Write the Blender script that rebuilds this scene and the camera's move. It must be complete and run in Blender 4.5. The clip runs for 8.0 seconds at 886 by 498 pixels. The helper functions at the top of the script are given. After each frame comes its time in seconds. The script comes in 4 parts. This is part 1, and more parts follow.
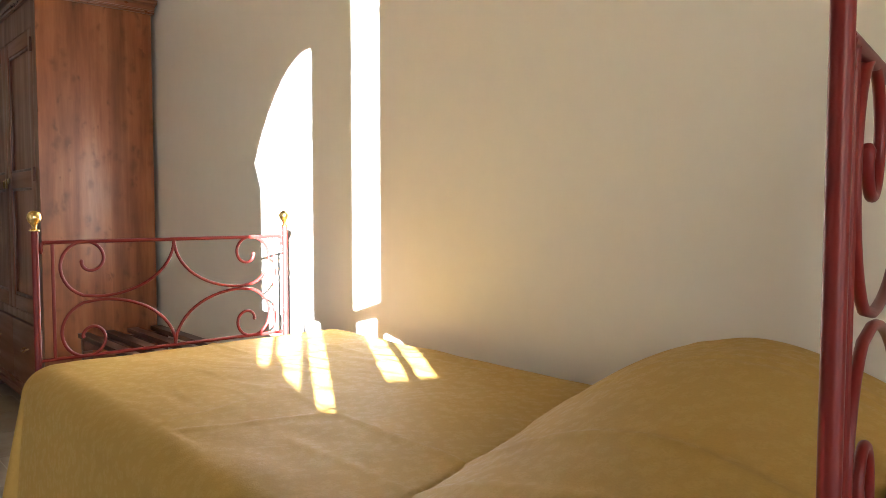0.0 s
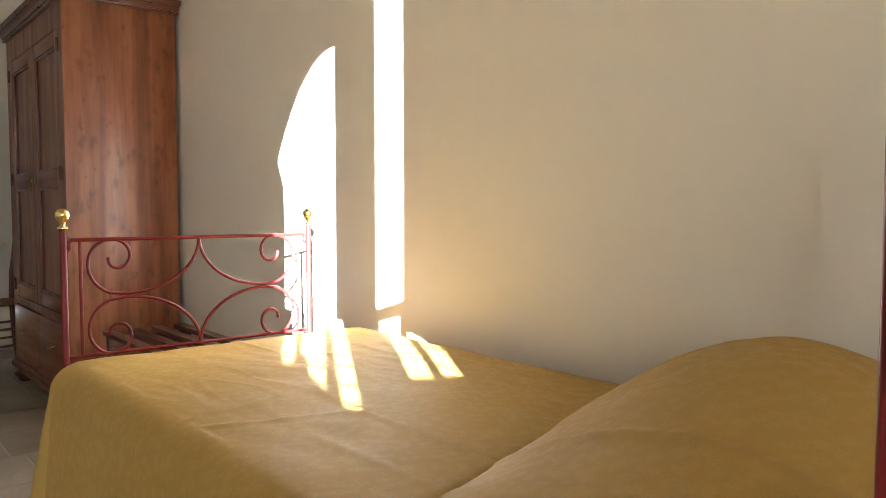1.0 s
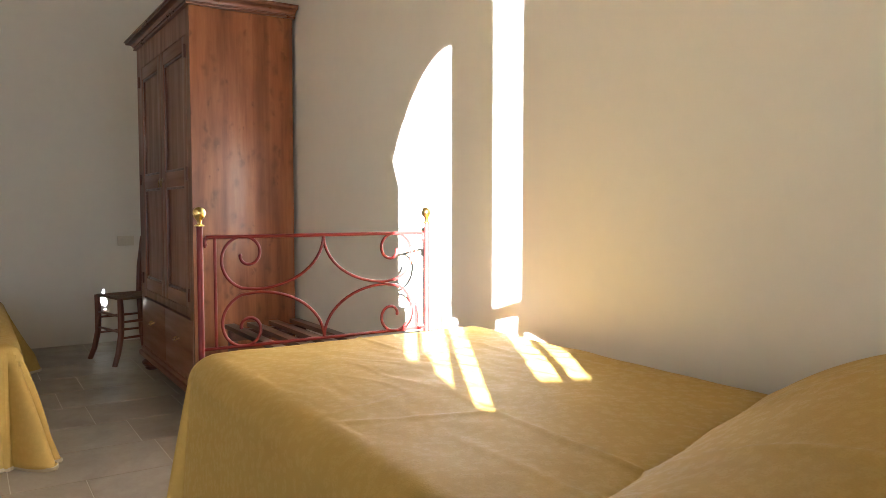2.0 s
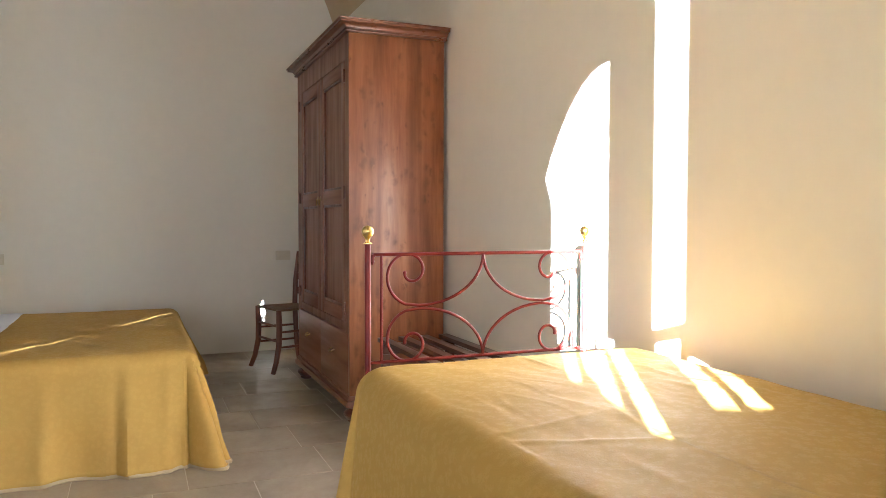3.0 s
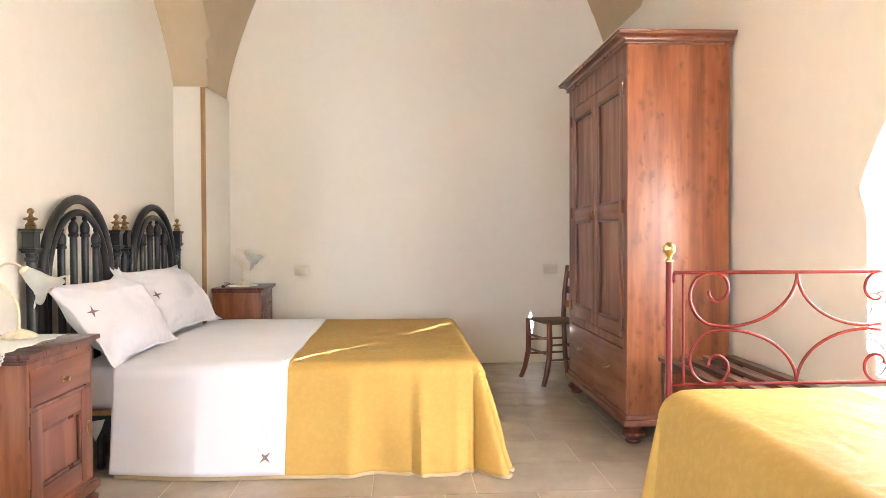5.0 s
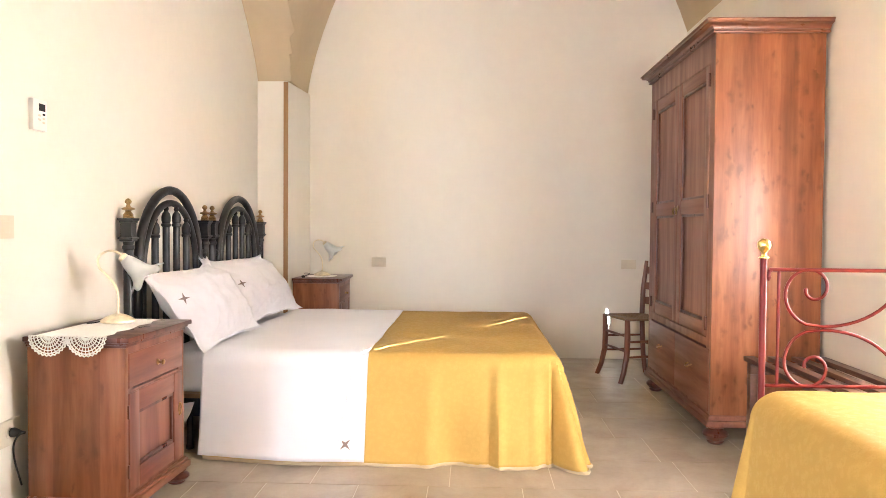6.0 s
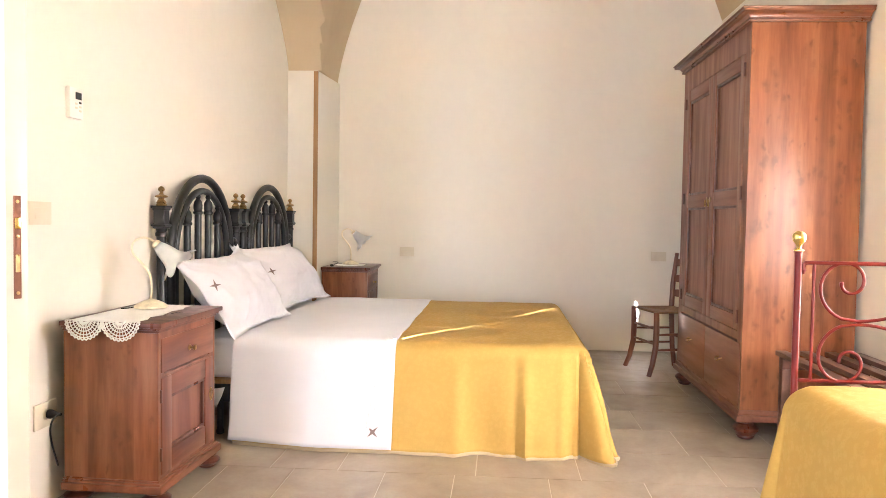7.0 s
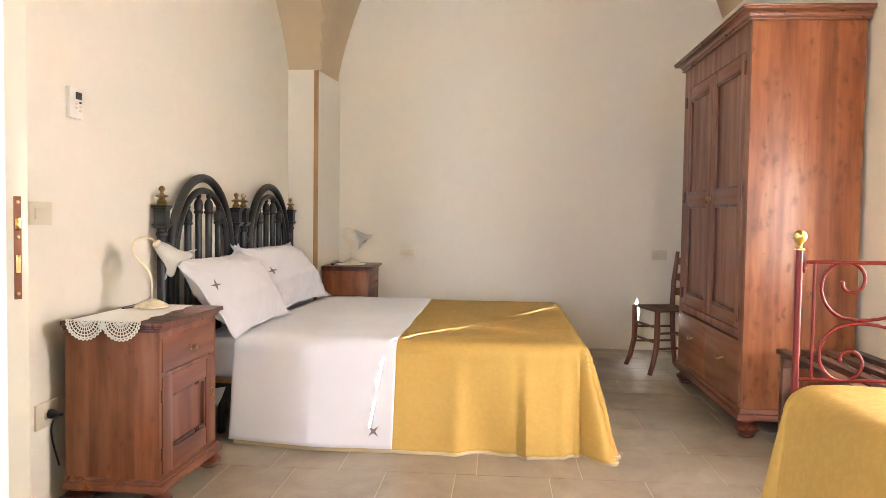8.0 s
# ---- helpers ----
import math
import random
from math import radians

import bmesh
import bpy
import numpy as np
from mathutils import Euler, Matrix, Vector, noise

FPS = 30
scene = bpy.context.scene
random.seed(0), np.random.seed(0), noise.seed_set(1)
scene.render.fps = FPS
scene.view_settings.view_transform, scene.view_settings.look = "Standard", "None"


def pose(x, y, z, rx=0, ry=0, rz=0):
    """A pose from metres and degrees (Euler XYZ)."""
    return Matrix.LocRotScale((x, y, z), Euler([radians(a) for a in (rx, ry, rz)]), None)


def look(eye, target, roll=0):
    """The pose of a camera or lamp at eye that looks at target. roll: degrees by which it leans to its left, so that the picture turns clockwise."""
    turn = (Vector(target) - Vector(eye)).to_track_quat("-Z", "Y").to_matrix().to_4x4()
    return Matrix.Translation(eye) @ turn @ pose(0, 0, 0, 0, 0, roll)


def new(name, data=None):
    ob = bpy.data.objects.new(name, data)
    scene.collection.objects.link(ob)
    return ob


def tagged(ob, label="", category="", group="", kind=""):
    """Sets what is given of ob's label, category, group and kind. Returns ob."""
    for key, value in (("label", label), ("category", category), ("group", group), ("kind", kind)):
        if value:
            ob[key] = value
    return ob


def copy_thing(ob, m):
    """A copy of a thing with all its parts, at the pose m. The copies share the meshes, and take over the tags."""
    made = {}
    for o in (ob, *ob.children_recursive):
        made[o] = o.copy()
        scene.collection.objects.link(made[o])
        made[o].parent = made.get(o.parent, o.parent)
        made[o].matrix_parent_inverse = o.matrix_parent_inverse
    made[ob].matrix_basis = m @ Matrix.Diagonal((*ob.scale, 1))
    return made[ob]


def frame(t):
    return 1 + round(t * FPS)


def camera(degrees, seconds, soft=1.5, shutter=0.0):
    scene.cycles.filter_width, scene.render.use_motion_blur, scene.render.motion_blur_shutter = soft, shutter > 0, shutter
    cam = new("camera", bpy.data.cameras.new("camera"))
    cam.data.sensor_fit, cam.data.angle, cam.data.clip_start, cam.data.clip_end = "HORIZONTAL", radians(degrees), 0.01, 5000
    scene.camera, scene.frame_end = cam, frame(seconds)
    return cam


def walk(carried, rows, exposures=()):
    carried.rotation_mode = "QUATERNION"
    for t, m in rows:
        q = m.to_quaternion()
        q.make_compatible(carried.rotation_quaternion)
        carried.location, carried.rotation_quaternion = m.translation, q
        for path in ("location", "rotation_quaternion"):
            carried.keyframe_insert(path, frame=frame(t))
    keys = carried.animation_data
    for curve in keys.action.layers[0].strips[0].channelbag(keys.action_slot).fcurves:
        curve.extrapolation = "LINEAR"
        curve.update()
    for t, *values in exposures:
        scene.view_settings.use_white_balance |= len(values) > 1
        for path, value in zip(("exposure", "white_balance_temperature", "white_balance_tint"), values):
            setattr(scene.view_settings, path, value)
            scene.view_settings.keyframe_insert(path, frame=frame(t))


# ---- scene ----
cam = camera(62.0, 8.0, soft=0.65)
PATH = [
    (0, (-0.834, 0.646, 1.09), (-2.324, 1.975, 0.979), -0.0),
    (0.5, (-0.838, 0.648, 1.089), (-2.337, 1.967, 0.973), -0.2),
    (1, (-0.852, 0.639, 1.084), (-2.375, 1.931, 0.973), -0.0),
    (2.5, (-0.941, 0.554, 1.084), (-2.709, 1.484, 0.981), -0.0),
    (3, (-0.948, 0.516, 1.092), (-2.793, 1.284, 1.02), 0.1),
    (3.5, (-0.954, 0.482, 1.101), (-2.855, 1.1, 1.05), -0.1),
    (4, (-0.971, 0.449, 1.101), (-2.921, 0.887, 1.05), -0.3),
    (4.5, (-0.981, 0.414, 1.102), (-2.962, 0.683, 1.05), -0.5),
    (5, (-0.972, 0.383, 1.106), (-2.969, 0.496, 1.068), -0.2),
    (6.5, (-0.969, 0.336, 1.102), (-2.963, 0.208, 1.028), 0.7),
    (7, (-0.969, 0.337, 1.101), (-2.962, 0.184, 1.018), 0.9),
    (7.5, (-0.973, 0.334, 1.104), (-2.965, 0.182, 1.019), 0.8),
    (8, (-0.97, 0.338, 1.104), (-2.962, 0.183, 1.017), 0.8),
]
EXPOSURES = [(0, 4.95, 5700, 9), (2.5, 5.2, 5600, 8), (3.0, 5.5, 5550, 9), (3.5, 5.93, 5530, 10), (4.5, 6.44, 5650, 13), (6.5, 6.69, 5900, 17), (7.2, 6.59, 5900, 17), (8, 6.25, 5900, 15)]
walk(cam, [(t, look(eye, target, roll)) for t, eye, target, roll in PATH], EXPOSURES)
# ---- light and sky ----
SUN = Vector((-0.8480, 0.5063, -0.1610)).normalized()
world = bpy.data.worlds.new("sky")
scene.world = world
world.use_nodes = True
wn = world.node_tree
sky = wn.nodes.new("ShaderNodeTexSky")
sky.sky_type, sky.sun_disc = "NISHITA", False
sky.sun_elevation, sky.sun_rotation = radians(9.3), math.atan2(-SUN.x, -SUN.y)
wn.links.new(sky.outputs["Color"], wn.nodes["Background"].inputs["Color"])
wn.nodes["Background"].inputs["Strength"].default_value = 0.06
sun = new("sun", bpy.data.lights.new("sun", "SUN"))
sun.data.energy, sun.data.angle, sun.data.color = 5.0, radians(0.13), (1.0, 0.96, 0.90)
sun.matrix_world = look((0, 0, 6), Vector((0, 0, 6)) + SUN)


def area_light(name, eye, target, w, h, power, colour):
    lamp = new(name, bpy.data.lights.new(name, "AREA"))
    lamp.data.shape, lamp.data.size, lamp.data.size_y = "RECTANGLE", w, h
    lamp.data.energy, lamp.data.color = power, colour
    lamp.matrix_world = look(eye, target)
    return lamp


# unseen fill lamp added at the east end to lift the far wall
area_light("sky_in_window", (4.15, 1.35, 1.20), (-6, 0.75, 1.1), 1.2, 2.0, 1.0, (0.97, 0.985, 1.0))
# fill lamp added in the first opening to brighten cabinet and chair corner
area_light("sky_in_door", (-2.02, -1.52, 1.12), (-6.8, 1.1, 0.55), 0.62, 2.0, 0.42, (0.95, 0.975, 1.0))
glow = area_light("sky_round_sun", (2.75, -1.17, 1.5), (-6.6, 0.9, 0.6), 0.4, 1.9, 0.36, (0.96, 0.98, 1.0))
glow.data.spread = radians(80)


# ---- materials ----
def mat(name):
    m = bpy.data.materials.new(name)
    m.use_nodes = True
    t = m.node_tree
    return m, t, t.nodes["Principled BSDF"]


def node(t, kind, **kw):
    n = t.nodes.new(kind)
    for k, v in kw.items():
        n.inputs[k.replace("_", " ")].default_value = v
    return n


def coords(t, scale=(1, 1, 1), rot=(0, 0, 0), space="Object"):
    c, m = t.nodes.new("ShaderNodeTexCoord"), t.nodes.new("ShaderNodeMapping")
    m.inputs["Scale"].default_value, m.inputs["Rotation"].default_value = scale, rot
    t.links.new(c.outputs[space], m.inputs["Vector"])
    return m.outputs["Vector"]


def ramp(t, src, stops):
    r = t.nodes.new("ShaderNodeValToRGB")
    e = r.color_ramp.elements
    while len(e) < len(stops):
        e.new(0.5)
    for s, (p, c) in zip(e, stops):
        s.position, s.color = p, (*c, 1)
    t.links.new(src, r.inputs["Fac"])
    return r.outputs["Color"]


def mixc(t, fac, a, b, mode="MIX"):
    n = t.nodes.new("ShaderNodeMix")
    n.data_type, n.blend_type = "RGBA", mode
    for s, v in ((n.inputs[0], fac), (n.inputs[6], a), (n.inputs[7], b)):
        if isinstance(v, tuple):
            s.default_value = (*v, 1)
        elif isinstance(v, (int, float)):
            s.default_value = v
        else:
            t.links.new(v, s)
    return n.outputs[2]


def noise_tex(t, vec, scale, detail=3.0, rough=0.55, dist=0.0):
    n = node(t, "ShaderNodeTexNoise", Scale=scale, Detail=detail, Roughness=rough, Distortion=dist)
    t.links.new(vec, n.inputs["Vector"])
    return n.outputs["Fac"]


def bump(t, p, height, strength, distance=0.01):
    b = node(t, "ShaderNodeBump", Strength=strength, Distance=distance)
    t.links.new(height, b.inputs["Height"])
    t.links.new(b.outputs["Normal"], p.inputs["Normal"])


def plaster(name, colour, dark, b=0.05):
    m, t, p = mat(name)
    v = coords(t)
    big, fine = noise_tex(t, v, 0.9, 4), noise_tex(t, v, 14, 5, 0.6)
    c = mixc(t, ramp(t, big, [(0.35, (0, 0, 0)), (0.7, (1, 1, 1))]), colour, dark)
    c = mixc(t, 0.03, c, ramp(t, fine, [(0.3, (0.2, 0.2, 0.2)), (0.7, (1, 1, 1))]), "MULTIPLY")
    t.links.new(c, p.inputs["Base Color"])
    p.inputs["Roughness"].default_value = 0.85
    p.inputs["Specular IOR Level"].default_value = 0.25
    bump(t, p, noise_tex(t, v, 30, 5), b, 0.004)
    return m


def simple(name, colour, rough, metal=0.0, var=0.12, scale=12.0, b=0.05, coat=0.0):
    m, t, p = mat(name)
    v = coords(t)
    n = noise_tex(t, v, scale, 4, 0.6)
    lo, hi = tuple(c * (1 - var) for c in colour), tuple(min(1, c * (1 + var)) for c in colour)
    t.links.new(ramp(t, n, [(0.3, lo), (0.7, hi)]), p.inputs["Base Color"])
    r = ramp(t, noise_tex(t, v, scale * 3, 3), [(0.3, (rough * 0.8,) * 3), (0.75, (min(1, rough * 1.25),) * 3)])
    t.links.new(r, p.inputs["Roughness"])
    p.inputs["Metallic"].default_value, p.inputs["Coat Weight"].default_value = metal, coat
    p.inputs["Coat Roughness"].default_value = 0.15
    if b:
        bump(t, p, noise_tex(t, v, scale * 6, 3), b, 0.002)
    return m


def wood(name, light, mid, dark, axis="Z", knots=True, rough=0.32, plank=0.0, spec=0.5):
    """Varnished wood; the grain runs along the named axis."""
    m, t, p = mat(name)
    s = {"X": (0.10, 1, 1), "Y": (1, 0.10, 1), "Z": (1, 1, 0.10)}[axis]
    v, w = coords(t, s), coords(t)
    grain, fine = noise_tex(t, v, 14, 5, 0.55, 0.15), noise_tex(t, v, 110, 3, 0.6)
    c = ramp(t, grain, [(0.33, dark), (0.48, mid), (0.63, light)])
    c = mixc(t, 0.15, c, ramp(t, fine, [(0.3, (0.45, 0.4, 0.38)), (0.62, (1, 1, 1))]), "MULTIPLY")
    big = noise_tex(t, w, 1.6, 3)
    c = mixc(t, 0.45, c, ramp(t, big, [(0.3, (0.62, 0.56, 0.54)), (0.7, (1, 1, 1))]), "MULTIPLY")
    if plank:
        k = coords(t, (1 / plank if axis != "X" else 0, 1 / plank if axis != "Y" else 0, 0.0 if axis == "Z" else 1 / plank))
        wh = t.nodes.new("ShaderNodeTexWhiteNoise")
        sn = t.nodes.new("ShaderNodeVectorMath")
        sn.operation = "FLOOR"
        t.links.new(k, sn.inputs[0])
        t.links.new(sn.outputs[0], wh.inputs["Vector"])
        c = mixc(t, 0.55, c, ramp(t, wh.outputs["Value"], [(0.0, (0.62, 0.55, 0.5)), (1.0, (1, 1, 1))]), "MULTIPLY")
    if knots:
        sk = {"X": (0.42, 1, 1), "Y": (1, 0.42, 1), "Z": (1, 1, 0.42)}[axis]
        sl = {"X": (0.05, 1, 1), "Y": (1, 0.05, 1), "Z": (1, 1, 0.05)}[axis]
        streak = ramp(t, noise_tex(t, coords(t, sl), 10, 4, 0.6, 0.6), [(0.36, (0.50, 0.42, 0.40)), (0.50, (1, 1, 1)), (0.66, (1, 1, 1)), (0.74, (1.3, 1.25, 1.1))])
        c = mixc(t, 0.35, c, streak, "MULTIPLY")
        warp = node(t, "ShaderNodeTexNoise", Scale=16.0, Detail=4.0)
        t.links.new(w, warp.inputs["Vector"])
        bent = mixc(t, 0.055, coords(t, sk), warp.outputs["Color"], "ADD")
        vo = node(t, "ShaderNodeTexVoronoi", Scale=22.0, Randomness=1.0)
        t.links.new(bent, vo.inputs["Vector"])
        sized = mixc(t, 1.0, vo.outputs["Distance"], ramp(t, vo.outputs["Color"], [(0.15, (0.55,) * 3), (0.85, (1.9,) * 3)]), "DIVIDE")
        near = ramp(t, sized, [(0.05, (0.62, 0.62, 0.62)), (0.13, (0.42, 0.42, 0.42)), (0.22, (0.16, 0.16, 0.16)), (0.36, (0, 0, 0))])
        some = ramp(t, noise_tex(t, w, 3.1, 2), [(0.30, (0, 0, 0)), (0.46, (0.95, 0.95, 0.95))])
        k = mixc(t, 1.0, near, some, "MULTIPLY")
        c = mixc(t, k, c, tuple(x * 0.42 for x in dark))
    t.links.new(c, p.inputs["Base Color"])
    t.links.new(ramp(t, grain, [(0.3, (rough * 1.25,) * 3), (0.7, (rough * 0.85,) * 3)]), p.inputs["Roughness"])
    p.inputs["Specular IOR Level"].default_value = spec
    p.inputs["Coat Weight"].default_value, p.inputs["Coat Roughness"].default_value = 0.12, 0.22
    bump(t, p, fine, 0.10, 0.002)
    return m


def cloth(name, colour, dark, weave=900.0, wr=0.25, damask=0.0, sheen=0.3):
    m, t, p = mat(name)
    v = coords(t)
    big = noise_tex(t, v, 2.2, 4)
    c = ramp(t, big, [(0.3, dark), (0.7, colour)])
    thread = noise_tex(t, coords(t, (1, 1, 4)), weave / 4, 2, 0.7)
    c = mixc(t, 0.12, c, ramp(t, thread, [(0.3, (0.45, 0.42, 0.35)), (0.65, (1, 1, 1))]), "MULTIPLY")
    h = mixc(t, 0.5, thread, noise_tex(t, v, 26, 4, 0.6, 0.4))
    p.inputs["Roughness"].default_value = 0.8
    if damask:
        vo = node(t, "ShaderNodeTexVoronoi", Scale=46.0, Randomness=0.6)
        vo.feature = "SMOOTH_F1"
        t.links.new(coords(t, (1, 1, 1), (0.3, 0.4, 0.5)), vo.inputs["Vector"])
        leaf = ramp(t, vo.outputs["Distance"], [(0.34, (1, 1, 1)), (0.46, (0, 0, 0))])
        swirl = ramp(t, noise_tex(t, v, 150, 2, 0.4, 1.0), [(0.38, (0, 0, 0)), (0.50, (1, 1, 1))])
        pat = mixc(t, 1.0, leaf, swirl, "MULTIPLY")
        c = mixc(t, mixc(t, 1.0, pat, (damask,) * 3, "MULTIPLY"), c, tuple(min(1, x * 1.35) for x in colour))
        t.links.new(ramp(t, pat, [(0, (0.68,) * 3), (1, (0.53,) * 3)]), p.inputs["Roughness"])
    t.links.new(c, p.inputs["Base Color"])
    p.inputs["Sheen Weight"].default_value = sheen
    p.inputs["Specular IOR Level"].default_value = 0.12
    bump(t, p, h, wr, 0.004)
    return m


def floor_stone(name):
    m, t, p = mat(name)
    info = t.nodes.new("ShaderNodeObjectInfo")
    add = t.nodes.new("ShaderNodeVectorMath")
    t.links.new(coords(t), add.inputs[0])
    t.links.new(info.outputs["Location"], add.inputs[1])
    v = add.outputs[0]
    c = ramp(t, noise_tex(t, v, 2.6, 6, 0.62, 0.5), [(0.28, (0.27, 0.216, 0.162)), (0.5, (0.345, 0.287, 0.222)), (0.72, (0.42, 0.355, 0.282))])
    c = mixc(t, 0.5, c, ramp(t, info.outputs["Random"], [(0, (0.84, 0.81, 0.77)), (1, (1, 1, 1))]), "MULTIPLY")
    c = mixc(t, 0.3, c, ramp(t, noise_tex(t, v, 45, 5, 0.7), [(0.32, (0.80, 0.77, 0.73)), (0.6, (1, 1, 1))]), "MULTIPLY")
    t.links.new(c, p.inputs["Base Color"])
    r = ramp(t, noise_tex(t, v, 7, 4), [(0.3, (0.40,) * 3), (0.7, (0.55,) * 3)])
    t.links.new(r, p.inputs["Roughness"])
    bump(t, p, noise_tex(t, v, 18, 5), 0.03, 0.004)
    return m


WALL = plaster("white_plaster", (0.82, 0.772, 0.685), (0.80, 0.75, 0.662), 0.03)
STONE = plaster("vault_stone", (0.62, 0.50, 0.34), (0.54, 0.42, 0.27), 0.2)
TILE = floor_stone("floor_limestone")
GROUT = plaster("tile_joint", (0.60, 0.55, 0.47), (0.54, 0.49, 0.41))
WOOD_Z = wood("red_pine_upright", (0.35, 0.139, 0.058), (0.285, 0.101, 0.040), (0.195, 0.062, 0.025), "Z", True, 0.35, 0.09, 0.4)
WOOD_X = wood("red_pine_long", (0.28, 0.098, 0.046), (0.215, 0.068, 0.031), (0.13, 0.037, 0.018), "X", False, 0.3)
WOOD_Y = wood("red_pine_cross", (0.28, 0.098, 0.046), (0.215, 0.068, 0.031), (0.13, 0.037, 0.018), "Y", False, 0.3)
DARKWOOD = wood("dark_stained_wood", (0.17, 0.052, 0.028), (0.115, 0.034, 0.019), (0.06, 0.018, 0.011), "Z", False, 0.3)
FRONT_Z = wood("front_pine_upright", (0.30, 0.125, 0.072), (0.25, 0.098, 0.055), (0.19, 0.070, 0.038), "Z", False, 0.44)
FRONT_X = wood("front_pine_long", (0.30, 0.125, 0.072), (0.25, 0.098, 0.055), (0.19, 0.070, 0.038), "X", False, 0.44)
CORNICE = simple("cornice_pine", (0.20, 0.071, 0.033), 0.32, 0.0, 0.14, 5.0, 0.02, 0.12)
CHAIRWOOD = wood("chair_wood", (0.24, 0.085, 0.045), (0.175, 0.058, 0.031), (0.10, 0.030, 0.017), "Z", False, 0.35)
STAND_Z = wood("stand_front_upright", (0.25, 0.085, 0.042), (0.195, 0.060, 0.029), (0.125, 0.036, 0.018), "Z", False, 0.34)
STAND_X = wood("stand_front_long", (0.25, 0.085, 0.042), (0.195, 0.060, 0.029), (0.125, 0.036, 0.018), "X", False, 0.34)
BENCHWOOD = wood("bench_wood", (0.165, 0.072, 0.046), (0.12, 0.050, 0.032), (0.07, 0.028, 0.018), "X", False, 0.4)
OAK = wood("edge_oak", (0.50, 0.29, 0.12), (0.42, 0.23, 0.09), (0.30, 0.15, 0.055), "Z", False, 0.45)
RED, _t, _p = mat("red_enamel")
_p.inputs["Roughness"].default_value, _p.inputs["Coat Weight"].default_value, _p.inputs["Coat Roughness"].default_value = 0.36, 0.0, 0.12
_p.inputs["Specular IOR Level"].default_value = 0.28
_t.links.new(ramp(_t, noise_tex(_t, coords(_t), 9, 3), [(0.3, (0.145, 0.012, 0.010)), (0.7, (0.185, 0.016, 0.013))]), _p.inputs["Base Color"])
BLACK = simple("black_iron", (0.012, 0.013, 0.015), 0.42, 0.0, 0.3, 25, 0.03, 0.1)
BRASS = simple("polished_brass", (0.83, 0.60, 0.22), 0.18, 1.0, 0.1, 20, 0.03)
OLDBRASS = simple("aged_brass", (0.40, 0.265, 0.12), 0.32, 1.0, 0.3, 40, 0.08)
BRONZE = simple("brown_bronze", (0.14, 0.055, 0.03), 0.35, 0.6, 0.25, 30, 0.05)
YELLOW = cloth("mustard_damask", (0.525, 0.345, 0.094), (0.48, 0.310, 0.081), 900, 0.18, 0.10, 0.0)
FRINGE = cloth("cream_fringe", (0.56, 0.45, 0.30), (0.46, 0.36, 0.22), 300, 0.6)
LINEN = cloth("white_linen", (0.735, 0.725, 0.775), (0.695, 0.685, 0.735), 1200, 0.2)
LACE = cloth("white_crochet", (0.90, 0.88, 0.84), (0.82, 0.79, 0.74), 260, 0.5)
MOTIF = cloth("taupe_thread", (0.26, 0.20, 0.19), (0.20, 0.15, 0.15), 500, 0.5)
IVORY = simple("ivory_enamel", (0.80, 0.70, 0.50), 0.35, 0.0, 0.2, 30, 0.1, 0.3)
CREAM = simple("cream_paint", (0.56, 0.53, 0.44), 0.4, 0.0, 0.04, 6, 0.06)
PLASTIC = simple("ivory_plastic", (0.68, 0.61, 0.48), 0.35, 0.0, 0.03, 20, 0.0)
WHITEPLASTIC = simple("white_plastic", (0.82, 0.80, 0.75), 0.35, 0.0, 0.03, 20, 0.0)
SCREEN = simple("dark_display", (0.035, 0.04, 0.04), 0.15, 0.0, 0.1, 20, 0.0)
RUSH = simple("brown_rush", (0.16, 0.085, 0.04), 0.6, 0.0, 0.35, 60, 0.3)
CORD = simple("black_rubber", (0.012, 0.012, 0.012), 0.45, 0.0, 0.2, 40, 0.0)


def frosted():
    m, t, p = mat("frosted_glass")
    v = coords(t)
    t.links.new(ramp(t, noise_tex(t, v, 16, 3), [(0.3, (0.80, 0.81, 0.80)), (0.7, (0.92, 0.92, 0.90))]), p.inputs["Base Color"])
    p.inputs["Roughness"].default_value = 0.35
    p.inputs["Transmission Weight"].default_value = 0.55
    p.inputs["IOR"].default_value = 1.2
    bump(t, p, noise_tex(t, v, 40, 3), 0.2, 0.003)
    return m


GLASS = frosted()


# ---- mesh helpers ----
def mesh_of(name, bm, material, smooth=True, angle=35):
    me = bpy.data.meshes.new(name)
    bmesh.ops.recalc_face_normals(bm, faces=bm.faces)
    if smooth:
        for f in bm.faces:
            f.smooth = True
        for e in bm.edges:
            if len(e.link_faces) == 2 and e.calc_face_angle(0) > radians(angle):
                e.smooth = False
    bm.to_mesh(me)
    bm.free()
    me.materials.append(material)
    return me


def part(name, bm, material, parent, label="", angle=35):
    ob = new(name, mesh_of(name, bm, material, True, angle))
    ob.parent = parent
    return tagged(ob, label) if label else ob


def thing(name, m, label, category, group=""):
    ob = new(name)
    ob.matrix_basis = m
    return tagged(ob, label, category, group)


def single(name, bm, material, label, category, group="", m=None, kind=""):
    ob = new(name, mesh_of(name, bm, material))
    if m is not None:
        ob.matrix_basis = m
    return tagged(ob, label, category, group, kind)


